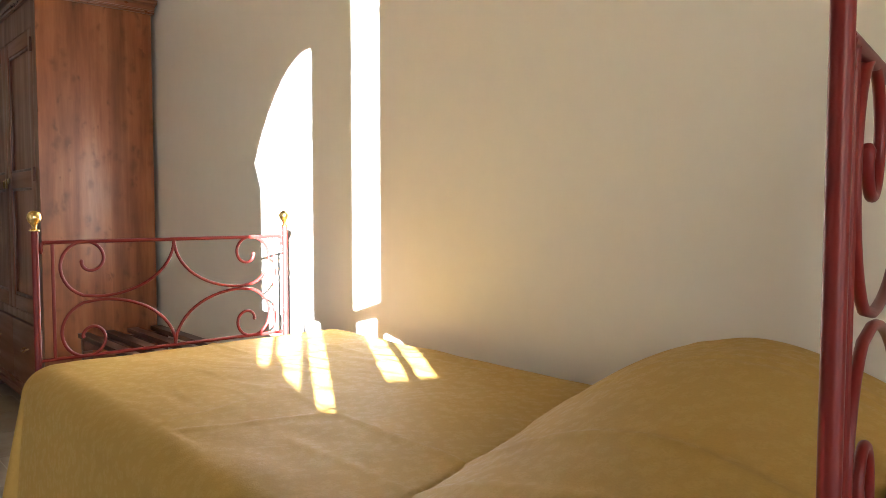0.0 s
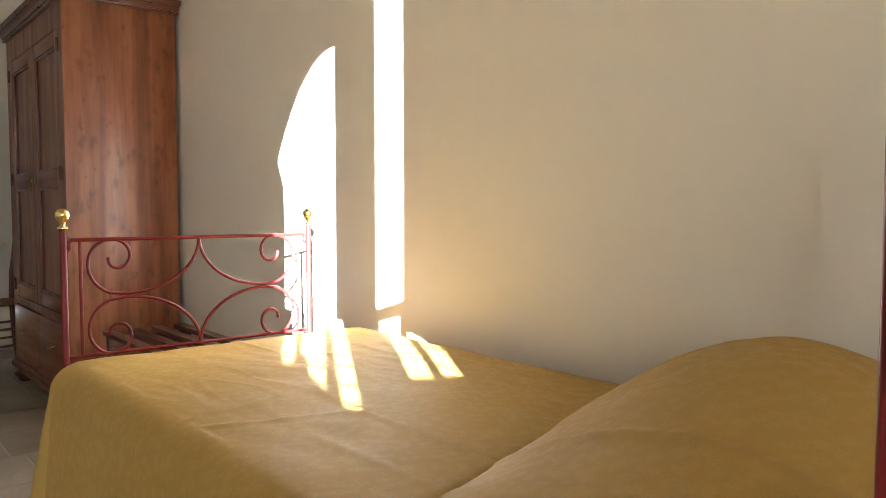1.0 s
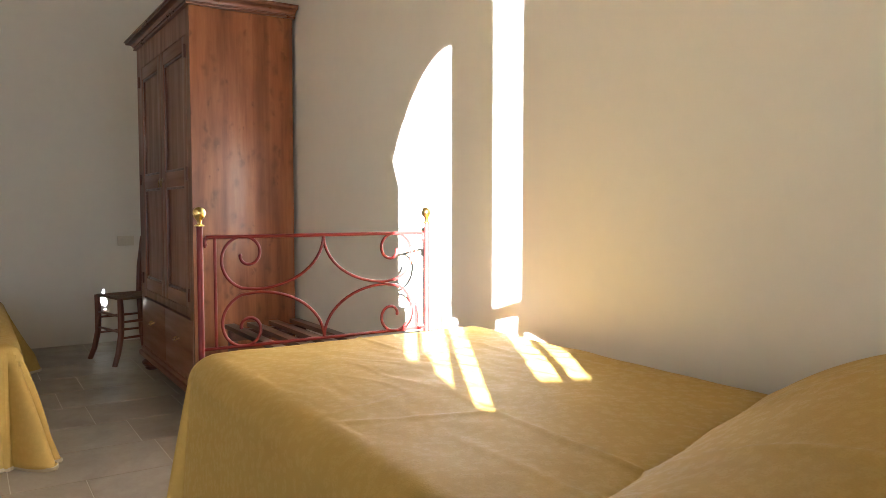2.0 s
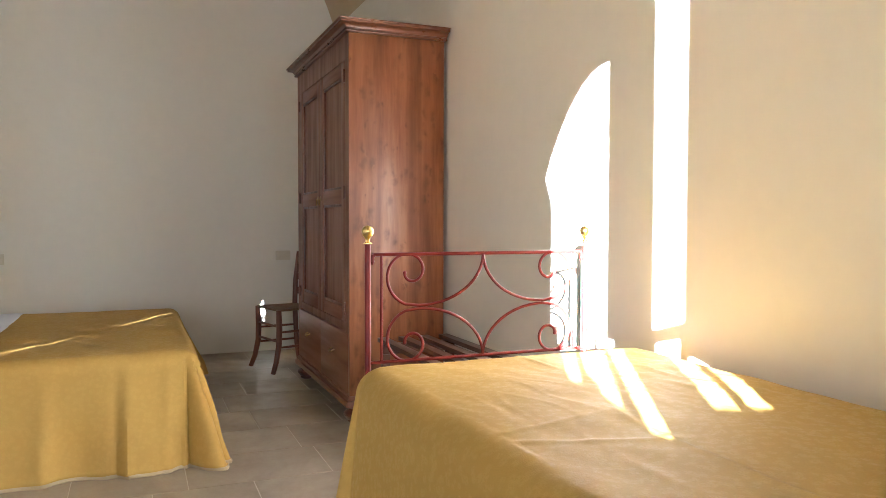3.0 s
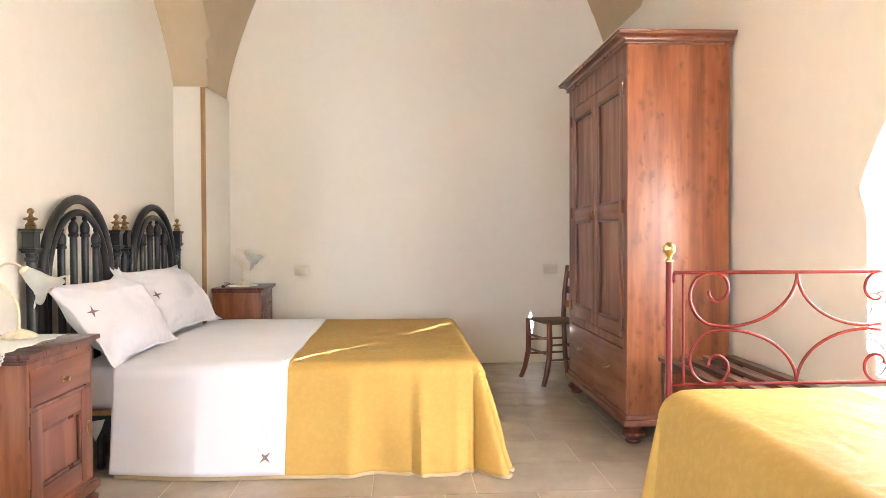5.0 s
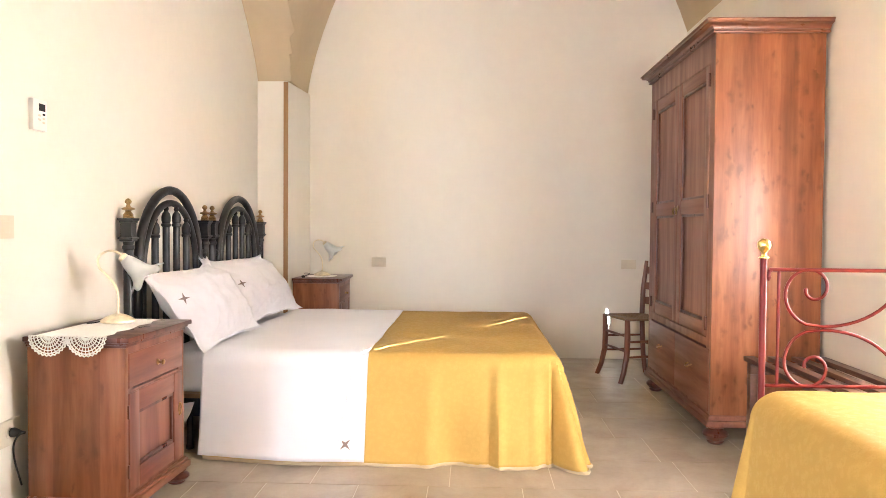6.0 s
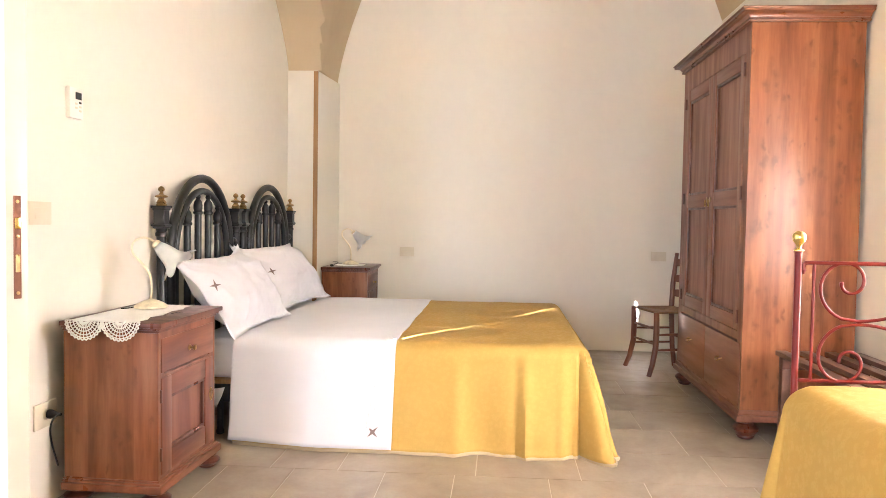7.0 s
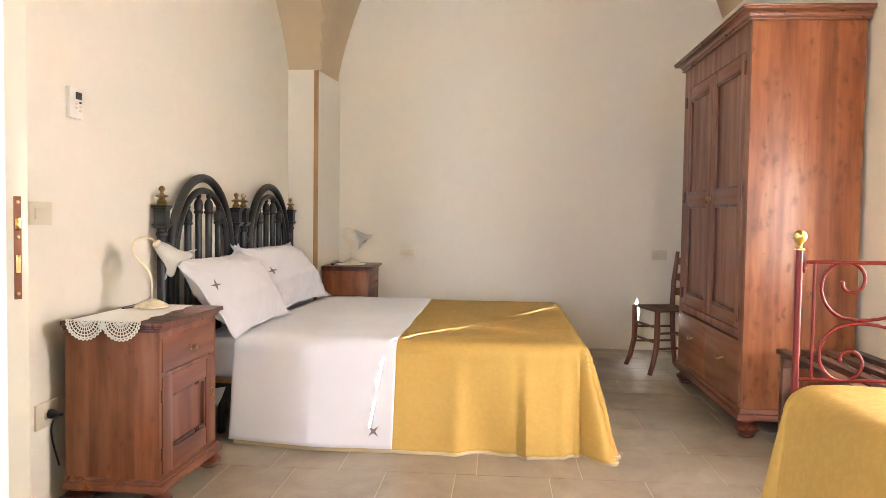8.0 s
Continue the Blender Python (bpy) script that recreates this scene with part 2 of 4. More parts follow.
def box(lo, hi, bev=0.004, seg=2, bm=None):
    bm = bm or bmesh.new()
    b = bmesh.new()
    bmesh.ops.create_cube(b, size=1)
    for v in b.verts:
        v.co = Vector([lo[i] + (hi[i] - lo[i]) * (v.co[i] + 0.5) for i in range(3)])
    if bev:
        bmesh.ops.bevel(b, geom=b.edges[:], offset=bev, segments=seg, profile=0.6, affect="EDGES")
    return joined(bm, b)


def joined(bm, b):
    me = bpy.data.meshes.new("joint")
    b.to_mesh(me)
    b.free()
    bm.from_mesh(me)
    bpy.data.meshes.remove(me)
    return bm


def lathe(profile, steps=20, centre=(0, 0, 0), axis="Z", bm=None):
    """Turned shape from (radius, height) pairs."""
    bm = bm or bmesh.new()
    c = Vector(centre)
    rings = []
    for r, h in profile:
        ring = []
        for i in range(steps):
            a = 2 * math.pi * i / steps
            p = Vector((r * math.cos(a), r * math.sin(a), h))
            if axis == "Y":
                p = Vector((p.x, p.z, p.y))
            if axis == "X":
                p = Vector((p.z, p.x, p.y))
            ring.append(bm.verts.new(c + p))
        rings.append(ring)
    for a, b in zip(rings, rings[1:]):
        for i in range(steps):
            j = (i + 1) % steps
            bm.faces.new((a[i], a[j], b[j], b[i]))
    bm.faces.new(rings[0][::-1])
    bm.faces.new(rings[-1])
    return bm


def tube(points, radius, steps=8, bm=None, closed=False):
    """A round bar along a line of points; radius a number or one for each point."""
    bm = bm or bmesh.new()
    pts = [Vector(p) for p in points]
    n = len(pts)
    rad = radius if isinstance(radius, (list, tuple)) else [radius] * n
    tang = []
    for i in range(n):
        a, b = pts[max(i - 1, 0)], pts[min(i + 1, n - 1)]
        tang.append((b - a).normalized())
    up = Vector((0, 0, 1)) if abs(tang[0].z) < 0.9 else Vector((1, 0, 0))
    side = tang[0].cross(up).normalized()
    rings = []
    for i in range(n):
        side = (side - tang[i] * side.dot(tang[i])).normalized()
        o = tang[i].cross(side)
        rings.append([bm.verts.new(pts[i] + (side * math.cos(2 * math.pi * k / steps) + o * math.sin(2 * math.pi * k / steps)) * rad[i]) for k in range(steps)])
    for a, b in zip(rings, rings[1:]):
        for k in range(steps):
            j = (k + 1) % steps
            bm.faces.new((a[k], a[j], b[j], b[k]))
    bm.faces.new(rings[0][::-1])
    bm.faces.new(rings[-1])
    return bm


def extruded(outline, holes, depth, axis_map, bm=None):
    """A flat panel with holes, given as closed outlines in (u, v), made depth thick. axis_map(u, v, d) gives the place."""
    bm = bm or bmesh.new()
    b = bmesh.new()
    loops = []
    for loop in (outline, *holes):
        vs = [b.verts.new(axis_map(u, v, 0)) for u, v in loop]
        loops.append(vs)
        for i in range(len(vs)):
            b.edges.new((vs[i], vs[(i + 1) % len(vs)]))
    bmesh.ops.triangle_fill(b, use_beauty=True, use_dissolve=False, edges=b.edges[:])
    front = b.faces[:]
    shift = Vector(axis_map(0, 0, depth)) - Vector(axis_map(0, 0, 0))
    ext = bmesh.ops.extrude_face_region(b, geom=front)
    for g in ext["geom"]:
        if isinstance(g, bmesh.types.BMVert):
            g.co += shift
    return joined(bm, b)


def structure(name, bm, material, label, category):
    ob = new(name, mesh_of(name, bm, material))
    return tagged(ob, label, category, "", "structure")


# ---- the room ----
X0, X1, Y0, Y1 = -7.31, 4.2, -1.35, 2.14      # inner faces
WT, TOP = 0.34, 4.6
PX, PY = -6.72, -1.115                          # pilaster in the far corner
SPRING = 2.245


def rect(a, b, c, d):
    return [(a, b), (c, b), (c, d), (a, d)]


structure("wall_west", box((X0 - WT, Y0 - WT, -0.2), (X0, Y1 + WT, TOP), 0), WALL, "cream-white plastered far wall of the bedroom", "wall")
structure("wall_north", box((X0, Y1, -0.2), (X1, Y1 + WT, TOP), 0), WALL, "cream-white plastered wall with sunlight on it", "wall")
DOOR_A = (-2.75, -1.45, 2.20)
DOOR_B = (1.95, 3.70, 3.75)
structure("wall_south", extruded(rect(X0, -0.2, X1, TOP),
          [rect(DOOR_A[0], 0.004, DOOR_A[1], DOOR_A[2]), rect(DOOR_B[0], 0.004, DOOR_B[1], DOOR_B[2])],
          WT, lambda u, v, d: (u, Y0 - d, v)), WALL, "cream-white plastered wall behind the headboards", "wall")
# out of view; its opening is made up to let fill light in
structure("wall_east", extruded(rect(Y0 - WT, -0.2, Y1 + WT, TOP), [rect(0.7, 0.05, 2.0, 2.3)],
          WT, lambda u, v, d: (X1 + d, u, v)), WALL, "unseen cream-white plastered end wall with an opening added for fill light", "wall")
structure("pilaster", extruded([(X0, Y0), (PX, Y0), (PX, PY), (X0, PY + 0.05)], [], SPRING, lambda u, v, d: (u, v, d)), WALL, "white plastered corner pilaster under the vault", "pilaster")
structure("trim_1", box((PX - 0.012, PY - 0.028, 0.0), (PX + 0.006, PY + 0.006, SPRING - 0.003), 0.003), OAK, "slim brown wooden edge strip on the pilaster", "edge strip")


def vault():
    """A groin vault on the four corners, its webs rising from the springing line."""
    bm = bmesh.new()
    xa, xb, ya, yb = PX - 0.01, X1 + 0.3, PY + 0.03, 2.27
    h = 2.2
    cx, cy, ax, ay = (xa + xb) / 2, (ya + yb) / 2, (xb - xa) / 2, (yb - ya) / 2
    us = sorted(set([X0 - 0.05] + [cx - ax * math.cos(math.pi * i / 48) for i in range(49)]))
    vs = sorted(set([Y0 - 0.05] + [cy - ay * math.cos(math.pi * i / 32) for i in range(33)]))

    def rise(p, c, a):
        q = max(0.0, 1 - ((p - c) / a) ** 2)
        return q ** 0.75

    grid = [[bm.verts.new((u, v, SPRING + h * max(rise(u, cx, ax), rise(v, cy, ay)))) for v in vs] for u in us]
    for i in range(len(us) - 1):
        for j in range(len(vs) - 1):
            bm.faces.new((grid[i][j], grid[i + 1][j], grid[i + 1][j + 1], grid[i][j + 1]))
    return bm


structure("ceiling", vault(), STONE, "honey-coloured stone groin vault", "ceiling")
structure("roof_slab", box((X0 - WT, Y0 - WT, TOP), (X1 + WT, Y1 + WT, TOP + 0.2), 0), WALL, "flat roof slab above the vault", "roof")
structure("ground", box((-60, -60, -0.6), (60, 60, -0.25), 0), STONE, "pale stone yard outside the house", "ground")
# added out of view only to block sun from the east opening
structure("yard_wall", box((5.5, -0.5, -0.24), (5.75, 3.8, 3.2), 0.02), STONE, "unseen stone-coloured slab added to keep sun out of the east opening", "yard wall")
floor = structure("floor", box((X0 - 0.1, Y0 - WT, -0.2), (X1 + 0.1, Y1 + 0.1, -0.0018), 0), GROUT, "polished beige limestone tile floor", "floor")
# ---- openings of the south wall: added sun masks and the open door leaf ----
def wall_map(y):
    return lambda u, v, d: (u, y - d, v)


# unseen mask in the second opening: sun patches on the sunlit wall carried back along the sun's way
BACK = (Y1 - Y0 + 0.004) / SUN.y
SX, SZ = -SUN.x * BACK, -SUN.z * BACK


def carried_back(loop):
    return [(x + SX, z + SZ) for x, z in loop]


def arch_light():
    right, left, foot = -3.255, -3.652, 0.66
    loop = [(left, foot), (left, 1.17), (left - 0.05, 1.28)]
    for i in range(1, 9):
        a = i / 9
        loop.append((left - 0.05 + (right - left + 0.05) * a ** 1.15, 1.28 + 0.405 * math.sin(a * math.pi / 2) ** 1.0))
    loop += [(right, 1.685), (right, foot)]
    return loop


panel = extruded(rect(DOOR_B[0], 0.004, DOOR_B[1], DOOR_B[2]),
                 [carried_back(arch_light()),
                  carried_back([(-2.984, 0.727), (-2.832, 0.774), (-2.832, 2.45), (-2.984, 2.45)]),
                  carried_back([(-2.966, 0.540), (-2.850, 0.556), (-2.850, 0.712), (-2.966, 0.682)]),
                  carried_back([(-2.806, 0.563), (-2.702, 0.582), (-2.702, 0.645), (-2.73, 0.652), (-2.806, 0.668)]),
                  carried_back([(-3.585, 0.520), (-3.560, 0.495), (-3.500, 0.500), (-3.510, 0.656), (-3.600, 0.656)]),
                  carried_back([(-3.480, 0.530), (-3.435, 0.512), (-3.425, 0.490), (-3.345, 0.474), (-3.330, 0.656), (-3.490, 0.656)]),
                  carried_back([(-3.286, 0.460), (-3.208, 0.468), (-3.208, 0.656), (-3.312, 0.656), (-3.300, 0.52)])],
                 0.006, wall_map(Y0 - 0.001))
structure("window_1", panel, CREAM, "unseen cream panel added with holes that shape the sun patches", "shutter")
# unseen mask in the first opening; slits shape streaks on bed and chair
slot = extruded(rect(DOOR_A[0], 0.004, DOOR_A[1], DOOR_A[2]), [
    [(-2.149, 0.53), (-2.140, 0.53), (-2.139, 0.86), (-2.148, 0.86)],
    [(-2.131, 0.95), (-2.090, 1.111), (-2.105, 1.111), (-2.146, 0.95)],
    [(-2.090, 1.115), (-2.145, 1.245), (-2.160, 1.245), (-2.105, 1.115)],
    [(-2.145, 1.27), (-2.125, 1.30), (-2.165, 1.405), (-2.21, 1.30), (-2.18, 1.27)]], 0.001, wall_map(Y0 - 0.22))
structure("window_2", slot, CREAM, "unseen thin cream panel added with slits that shape the sun streaks", "shutter")


def door_leaf():
    """Open leaf: u runs from the hinge to the lock edge, v across its thickness."""
    yaw = math.degrees(math.atan2(0.42, 0.24))
    d = thing("door_1", pose(-2.788, -1.166, 0.0, 0, 0, yaw), "open cream-painted wooden door leaf with a bronze lock plate", "door")
    d["kind"] = "structure"
    w, t, h = 0.485, 0.050, 2.18
    part("leaf", box((0, -t / 2, 0.012), (w, t / 2, h), 0.004, 2), CREAM, d)
    part("lock_plate", box((w, -0.0085, 0.905), (w + 0.002, 0.0085, 1.137), 0.001, 1), BRONZE, d, "brown bronze lock plate")
    part("latch", box((w + 0.001, -0.0065, 1.062), (w + 0.006, 0.0065, 1.088), 0.003, 2), BRASS, d, "brass latch bolt")
    part("bolt", box((w + 0.002, -0.005, 0.965), (w + 0.005, 0.005, 1.005), 0.001, 1), OLDBRASS, d, "aged brass dead bolt")
    for z in (0.918, 1.124, 1.045):
        part("screw", lathe([(0.004, 0), (0.004, 0.0015), (0.002, 0.002)], 10, (w + 0.003, 0, z), "X"), OLDBRASS, d)
    for z in (1.066, 0.985):
        part("rose", lathe([(0.026, 0), (0.026, 0.006), (0.018, 0.012), (0.008, 0.016)], 18, (w - 0.06, t / 2, z), "Y"), OLDBRASS, d, "aged brass rose")
    for z in (0.21, 0.565, 1.95):
        part("hinge", lathe([(0.008, -0.024), (0.011, -0.020), (0.011, 0.020), (0.008, 0.024)], 12, (-0.017, 0.004, z)), OLDBRASS, d)
    return d


door_leaf()
structure("door_frame", box((-2.86, Y0, 0.0), (-2.79, -1.215, 2.22), 0.004), CREAM, "cream-painted wooden door post against the wall", "door frame")


# ---- draped cloth ----
def drape(name, A, B, oa, ob, far, top, place, material, parent=None, flare=(0.10, 0.06), na=90, nb=120, ripple=0.012, hump=None,
          round_r=0.05, seed=3, b0=0.0, label="", lift=0.0, sag=0.0, press=None, calm=None, corner=0.32, pleat=-0.03, folds=()):
    """Cloth over a rectangular top A by B: oa hangs over the near side, ob over the foot, far over the far side."""
    bm = bmesh.new()
    rows = []
    for i in range(na + 1):
        s = -oa + (A + oa + far) * i / na
        row = []
        for j in range(nb + 1):
            r = b0 + (B + ob - b0) * j / nb
            ea, eb = max(0.0, -s) + max(0.0, s - A), max(0.0, r - B)
            a, b = min(max(s, 0.0), A), min(r, B)
            o = math.hypot(ea, eb)
            if ea > 0 and eb > 0:
                q = (0.35 + 0.65 * max(ea, eb) / o)
                ea, eb, o = ea * q, eb * q, o * q
            z = lift
            if o > 0:
                da, db = (-ea if s < 0 else ea) / o, eb / o
                q = o / round_r
                if q < math.pi / 2:
                    out, fall = round_r * math.sin(q), round_r * (1 - math.cos(q))
                else:
                    rest = o - round_r * math.pi / 2
                    f = flare[0] * abs(da) + flare[1] * db + corner * abs(da) * db
                    out, fall = round_r + rest * f, round_r + rest * math.sqrt(max(0.05, 1 - f * f))
                k = min(1.0, o / (top * 0.9))
                run = b if ea >= eb else a
                wave = math.sin(run * 17 + seed) * 0.6 + math.sin(run * 9.3 + seed * 2.1) * 0.8 + math.sin(run * 31 + seed) * 0.25
                both = min(ea, eb) / max(o, 1e-6)
                ripple_here = ripple * (1.0 if calm is None else min(1.0, max(0.0, (b - calm) / 0.25)))
                out += ripple_here * wave * k * (1 + 1.5 * both) * k
                out -= pleat * k * math.sin(both * (6.3 if pleat < 0 else 9.0))
                if ea > eb and s < 0:
                    out += sum(d * math.exp(-((b - at) / w) ** 2) for at, w, d in folds) * k
                if press:
                    out += press(b) * k
                a, b = a + da * out, b + db * out
                z -= min(fall, top - 0.012)
            else:
                edge = min(a, A - a, B - b) if far else min(a, B - b)
                z += 0.006 * noise.noise(Vector((a * 3.2, b * 3.2, seed))) + 0.0025 * noise.noise(Vector((a * 14, b * 9, seed)))
                z -= sag * math.exp(-max(0, edge) / 0.09)
                if hump:
                    z += hump(a, b)
            z += 0.0035 * noise.noise(Vector((a * 7 + 5, b * 7, z * 7 + seed)))
            row.append(bm.verts.new(place(a, b, top + z)))
        rows.append(row)
    for i in range(na):
        for j in range(nb):
            bm.faces.new((rows[i][j], rows[i + 1][j], rows[i + 1][j + 1], rows[i][j + 1]))
    hem = [tuple(v.co) for v in rows[0]] + [tuple(r[-1].co) for r in rows[1:]]
    return bm, hem


def solid_cloth(ob, thick=0.004):
    m = ob.modifiers.new("thickness", "SOLIDIFY")
    m.thickness, m.offset = thick, -1
    return ob


# ---- single bed of red iron ----
def scroll_half(bm, mid, half, zlow, ztop, flip_y, flip_z, x, r=0.0046):
    """One iron scroll: a sweep from the middle of the rail that turns into a spiral by the post."""
    h = (ztop - zlow) / 0.319
    pts = []
    for i in range(15):
        a = math.pi / 2 * i / 14
        pts.append((0.215 - 0.215 * math.cos(a), 0.155 * math.sin(a)))
    for i in range(1, 45):
        th = math.radians(-90 - 460 * i / 44)
        rad = 0.102 * math.exp(-0.21 * math.radians(460 * i / 44))
        pts.append((0.242 - rad * math.cos(th), 0.053 - rad * math.sin(th)))
    out = []
    for u, v in pts:
        y = mid + (u if flip_y else -u) * half / 0.335
        z = (zlow + v * h) if flip_z else (ztop - v * h)
        out.append((x, y, z))
    return tube(out, [r] * (len(out) - 3) + [r * 1.15, r * 1.2, r * 0.7], 12, bm)


BALL = [(0.0105, 0), (0.017, 0.002), (0.017, 0.005), (0.008, 0.010), (0.0085, 0.018), (0.012, 0.023), (0.019, 0.031), (0.0225, 0.041), (0.021, 0.052), (0.014, 0.060), (0.004, 0.0635)]


def single_bed():
    b = thing("single_bed", pose(0, 0, 0), "red enamelled iron single bed with scrolls and brass balls", "bed")
    ya, yb = 1.140, 1.888
    mid, half = (ya + yb) / 2, (yb - ya) / 2 - 0.042
    askew = pose(-1.0155, ya, 0) @ pose(0, 0, 0, 0, 0, 10.5) @ pose(1.0155, -ya, 0)
    for x, zl, zt, zp in ((-3.02, 0.678, 0.997, 1.027), (-1.0155, 0.80, 1.20, 1.27)):
        made = set(q.name for q in bpy.data.objects)
        rp = 0.0090 if x < -2 else 0.0075
        for y in (ya, yb):
            p = part("post", tube([(x, y, 0), (x, y, 0.03), (x, y, 0.04), (x, y, zp)], [0.014, 0.014, rp, rp], 14), RED, b)
            part("ball", lathe([(r * 0.80, h * 0.88) for r, h in BALL], 22, (x, y, zp)), BRASS, p, "polished brass ball")
        part("rail", tube([(x, ya, zl), (x, yb, zl)], 0.0052, 10), RED, b)
        part("rail", tube([(x, ya + 0.016, zt), (x, yb - 0.016, zt)], 0.0055, 16), RED, b)
        for y in (ya + 0.042, yb - 0.042):
            part("upright", tube([(x, y, zl), (x, y, zt)], 0.0046, 8), RED, b)
        for y, s in ((ya, 1), (yb, -1)):
            part("hook", tube([(x, y + s * 0.024, zt), (x, y + s * 0.016, zt - 0.004), (x, y + s * 0.0145, zt - 0.014), (x, y + s * 0.0145, zt - 0.020), (x, y + s * 0.0145, zt - 0.030)], [0.0055, 0.0062, 0.0045, 0.0068, 0.003], 8), RED, b)
        for fy in (0, 1):
            for fz in (0, 1):
                part("scroll", scroll_half(None, mid, half, zl, zt, fy, fz, x), RED, b)
        if x > -2:
            for piece in [q for q in bpy.data.objects if q.parent == b and q.name not in made]:
                piece.matrix_basis = askew
    for y in (ya, yb):
        part("side_rail", box((-3.02, y - 0.012, 0.30), (-1.02, y + 0.012, 0.35), 0.003), RED, b)
    return b


single_bed()
single("mattress", box((-2.93, 1.165, 0.352), (-1.06, 1.875, 0.655), 0.05, 4), LINEN, "white single mattress under the mustard bedspread", "mattress")


def creases(a, b):
    """Low ridges left by folding and lying."""
    z = 0.0
    for y0, k, w, h, ph in ((0.16, 0.06, 0.012, 0.004, 0.9), (0.30, 0.10, 0.010, 0.006, 0.4), (0.47, -0.05, 0.008, 0.005, 1.7), (0.62, 0.07, 0.012, 0.005, 2.6)):
        c = y0 + k * (b - 0.9) + 0.02 * math.sin(4.1 * b + ph)
        z += h * math.exp(-((a - c) / w) ** 2) * (0.5 + 0.5 * math.sin(2.7 * b + ph))
    n = noise.noise(Vector((a * 11 + b * 1.5, b * 3.6 - a, 31.0)))
    patch = max(0.0, noise.noise(Vector((a * 2.0, b * 1.7, 7.0))) + 0.25)
    z += 0.0035 * patch * max(0.0, 1 - 7 * abs(n))
    z += 0.0035 * patch * noise.noise(Vector((a * 22 + b * 5, b * 9, 3.0)))
    for x0, k, w, h in ((1.25, 0.25, 0.010, 0.003), (0.98, -0.3, 0.012, 0.0035)):
        c = x0 + k * (a - 0.4)
        z += h * math.exp(-((b - c) / w) ** 2) * max(0.0, math.sin(5 * a + x0))
    return z


def pillow_hump(a, b):
    y, x = 1.15 + a, -1.05 - b
    crease = -1.625 - 0.30 * (y - 1.30)
    t = (x - crease) / 0.40
    if t <= 0:
        return creases(a, b)
    up = 0.188 * (1 - (1 - min(t, 1.0)) ** 1.8) if t < 1 else 0.188 * max(0.35, math.cos((t - 1) * 1.45))
    side = min(1.0, max(0.0, (a + 0.01) / 0.48)) ** 0.62 * min(1.0, max(0.0, (0.89 - a) / 0.20)) ** 0.55
    return up * side - 0.004 * math.exp(-(t / 0.06) ** 2) + creases(a, b)


bm, hem = drape("bedspread", 0.845, 1.86, 0.58, 0.17, 0.10, 0.685, lambda a, b, z: (-1.05 - b, 1.155 + a, z), YELLOW,
                flare=(0.10, 0.08), corner=0.16, na=200, nb=280, ripple=0.010, hump=pillow_hump, round_r=0.075, sag=0.0, b0=-0.01)
spread = single("bedspread", bm, YELLOW, "mustard damask bedspread drawn over a pillow on the iron bed", "bedspread")
solid_cloth(spread)

# ---- slatted luggage bench ----
def bench():
    b = thing("slatted_bench", pose(0, 0, 0), "dark brown slatted wooden bench beside the wardrobe", "bench")
    z = 0.49
    y0, step, w = 1.70, 0.115, 0.052
    for i in range(4):
        y = y0 + i * step
        part("slat", box((-4.62, y - w / 2, z - 0.022), (-3.45, y + w / 2, z), 0.003), BENCHWOOD, b)
    for x in (-4.55, -3.52):
        part("cross_rail", box((x - 0.022, 1.675, z - 0.075), (x + 0.022, 2.075, z - 0.0225), 0.003), BENCHWOOD, b)
        for y in (1.695, 2.055):
            part("leg", box((x - 0.02, y - 0.02, 0.0), (x + 0.02, y + 0.02, z - 0.0755), 0.003), BENCHWOOD, b)
    return b


bench()

# ---- wardrobe ----
BUN = [(0.030, 0.0), (0.040, 0.006), (0.044, 0.014), (0.043, 0.020), (0.052, 0.030), (0.064, 0.046), (0.064, 0.058), (0.052, 0.070), (0.040, 0.076), (0.040, 0.084), (0.048, 0.090), (0.048, 0.098)]


def panel_door(parent, name, x0, x1, z0, z1, y, splits, mat_v, mat_h, mat_p, stile=0.075, dirn=-1):
    """A framed door in the plane y, its face towards dirn*y, with sunk panels between the rails at splits."""
    d = new(name)
    d.parent = parent
    t = 0.022

    def slab(nm, a, b, c, e, dep0, dep1, m, bev=0.003):
        ylo, yhi = sorted((y + dirn * dep0, y + dirn * dep1))
        return part(nm, box((a, ylo, c), (b, yhi, e), bev, 2), m, d)
    slab("stile", x0, x0 + stile, z0, z1, 0, t, mat_v)
    slab("stile", x1 - stile, x1, z0, z1, 0, t, mat_v)
    edges = [z0, *splits, z1]
    for k, zc in enumerate(edges):
        lo = zc if k == 0 else (zc - stile if k == len(edges) - 1 else zc - stile * 0.55)
        hi = zc + stile if k == 0 else (zc if k == len(edges) - 1 else zc + stile * 0.55)
        slab("rail", x0 + stile, x1 - stile, lo, hi, 0, t - 0.001, mat_h)
    for k in range(len(edges) - 1):
        lo = edges[k] + (stile if k == 0 else stile * 0.55)
        hi = edges[k + 1] - (stile if k == len(edges) - 2 else stile * 0.55)
        slab("panel", x0 + stile, x1 - stile, lo, hi, 0, 0.006, mat_p, 0)
        g = 0.014
        for a, b2, c, e in ((x0 + stile, x1 - stile, lo, lo + g), (x0 + stile, x1 - stile, hi - g, hi),
                            (x0 + stile, x0 + stile + g, lo + g, hi - g), (x1 - stile - g, x1 - stile, lo + g, hi - g)):
            slab("moulding", a, b2, c, e, 0.006, 0.017, DARKWOOD, 0.004)
    return d


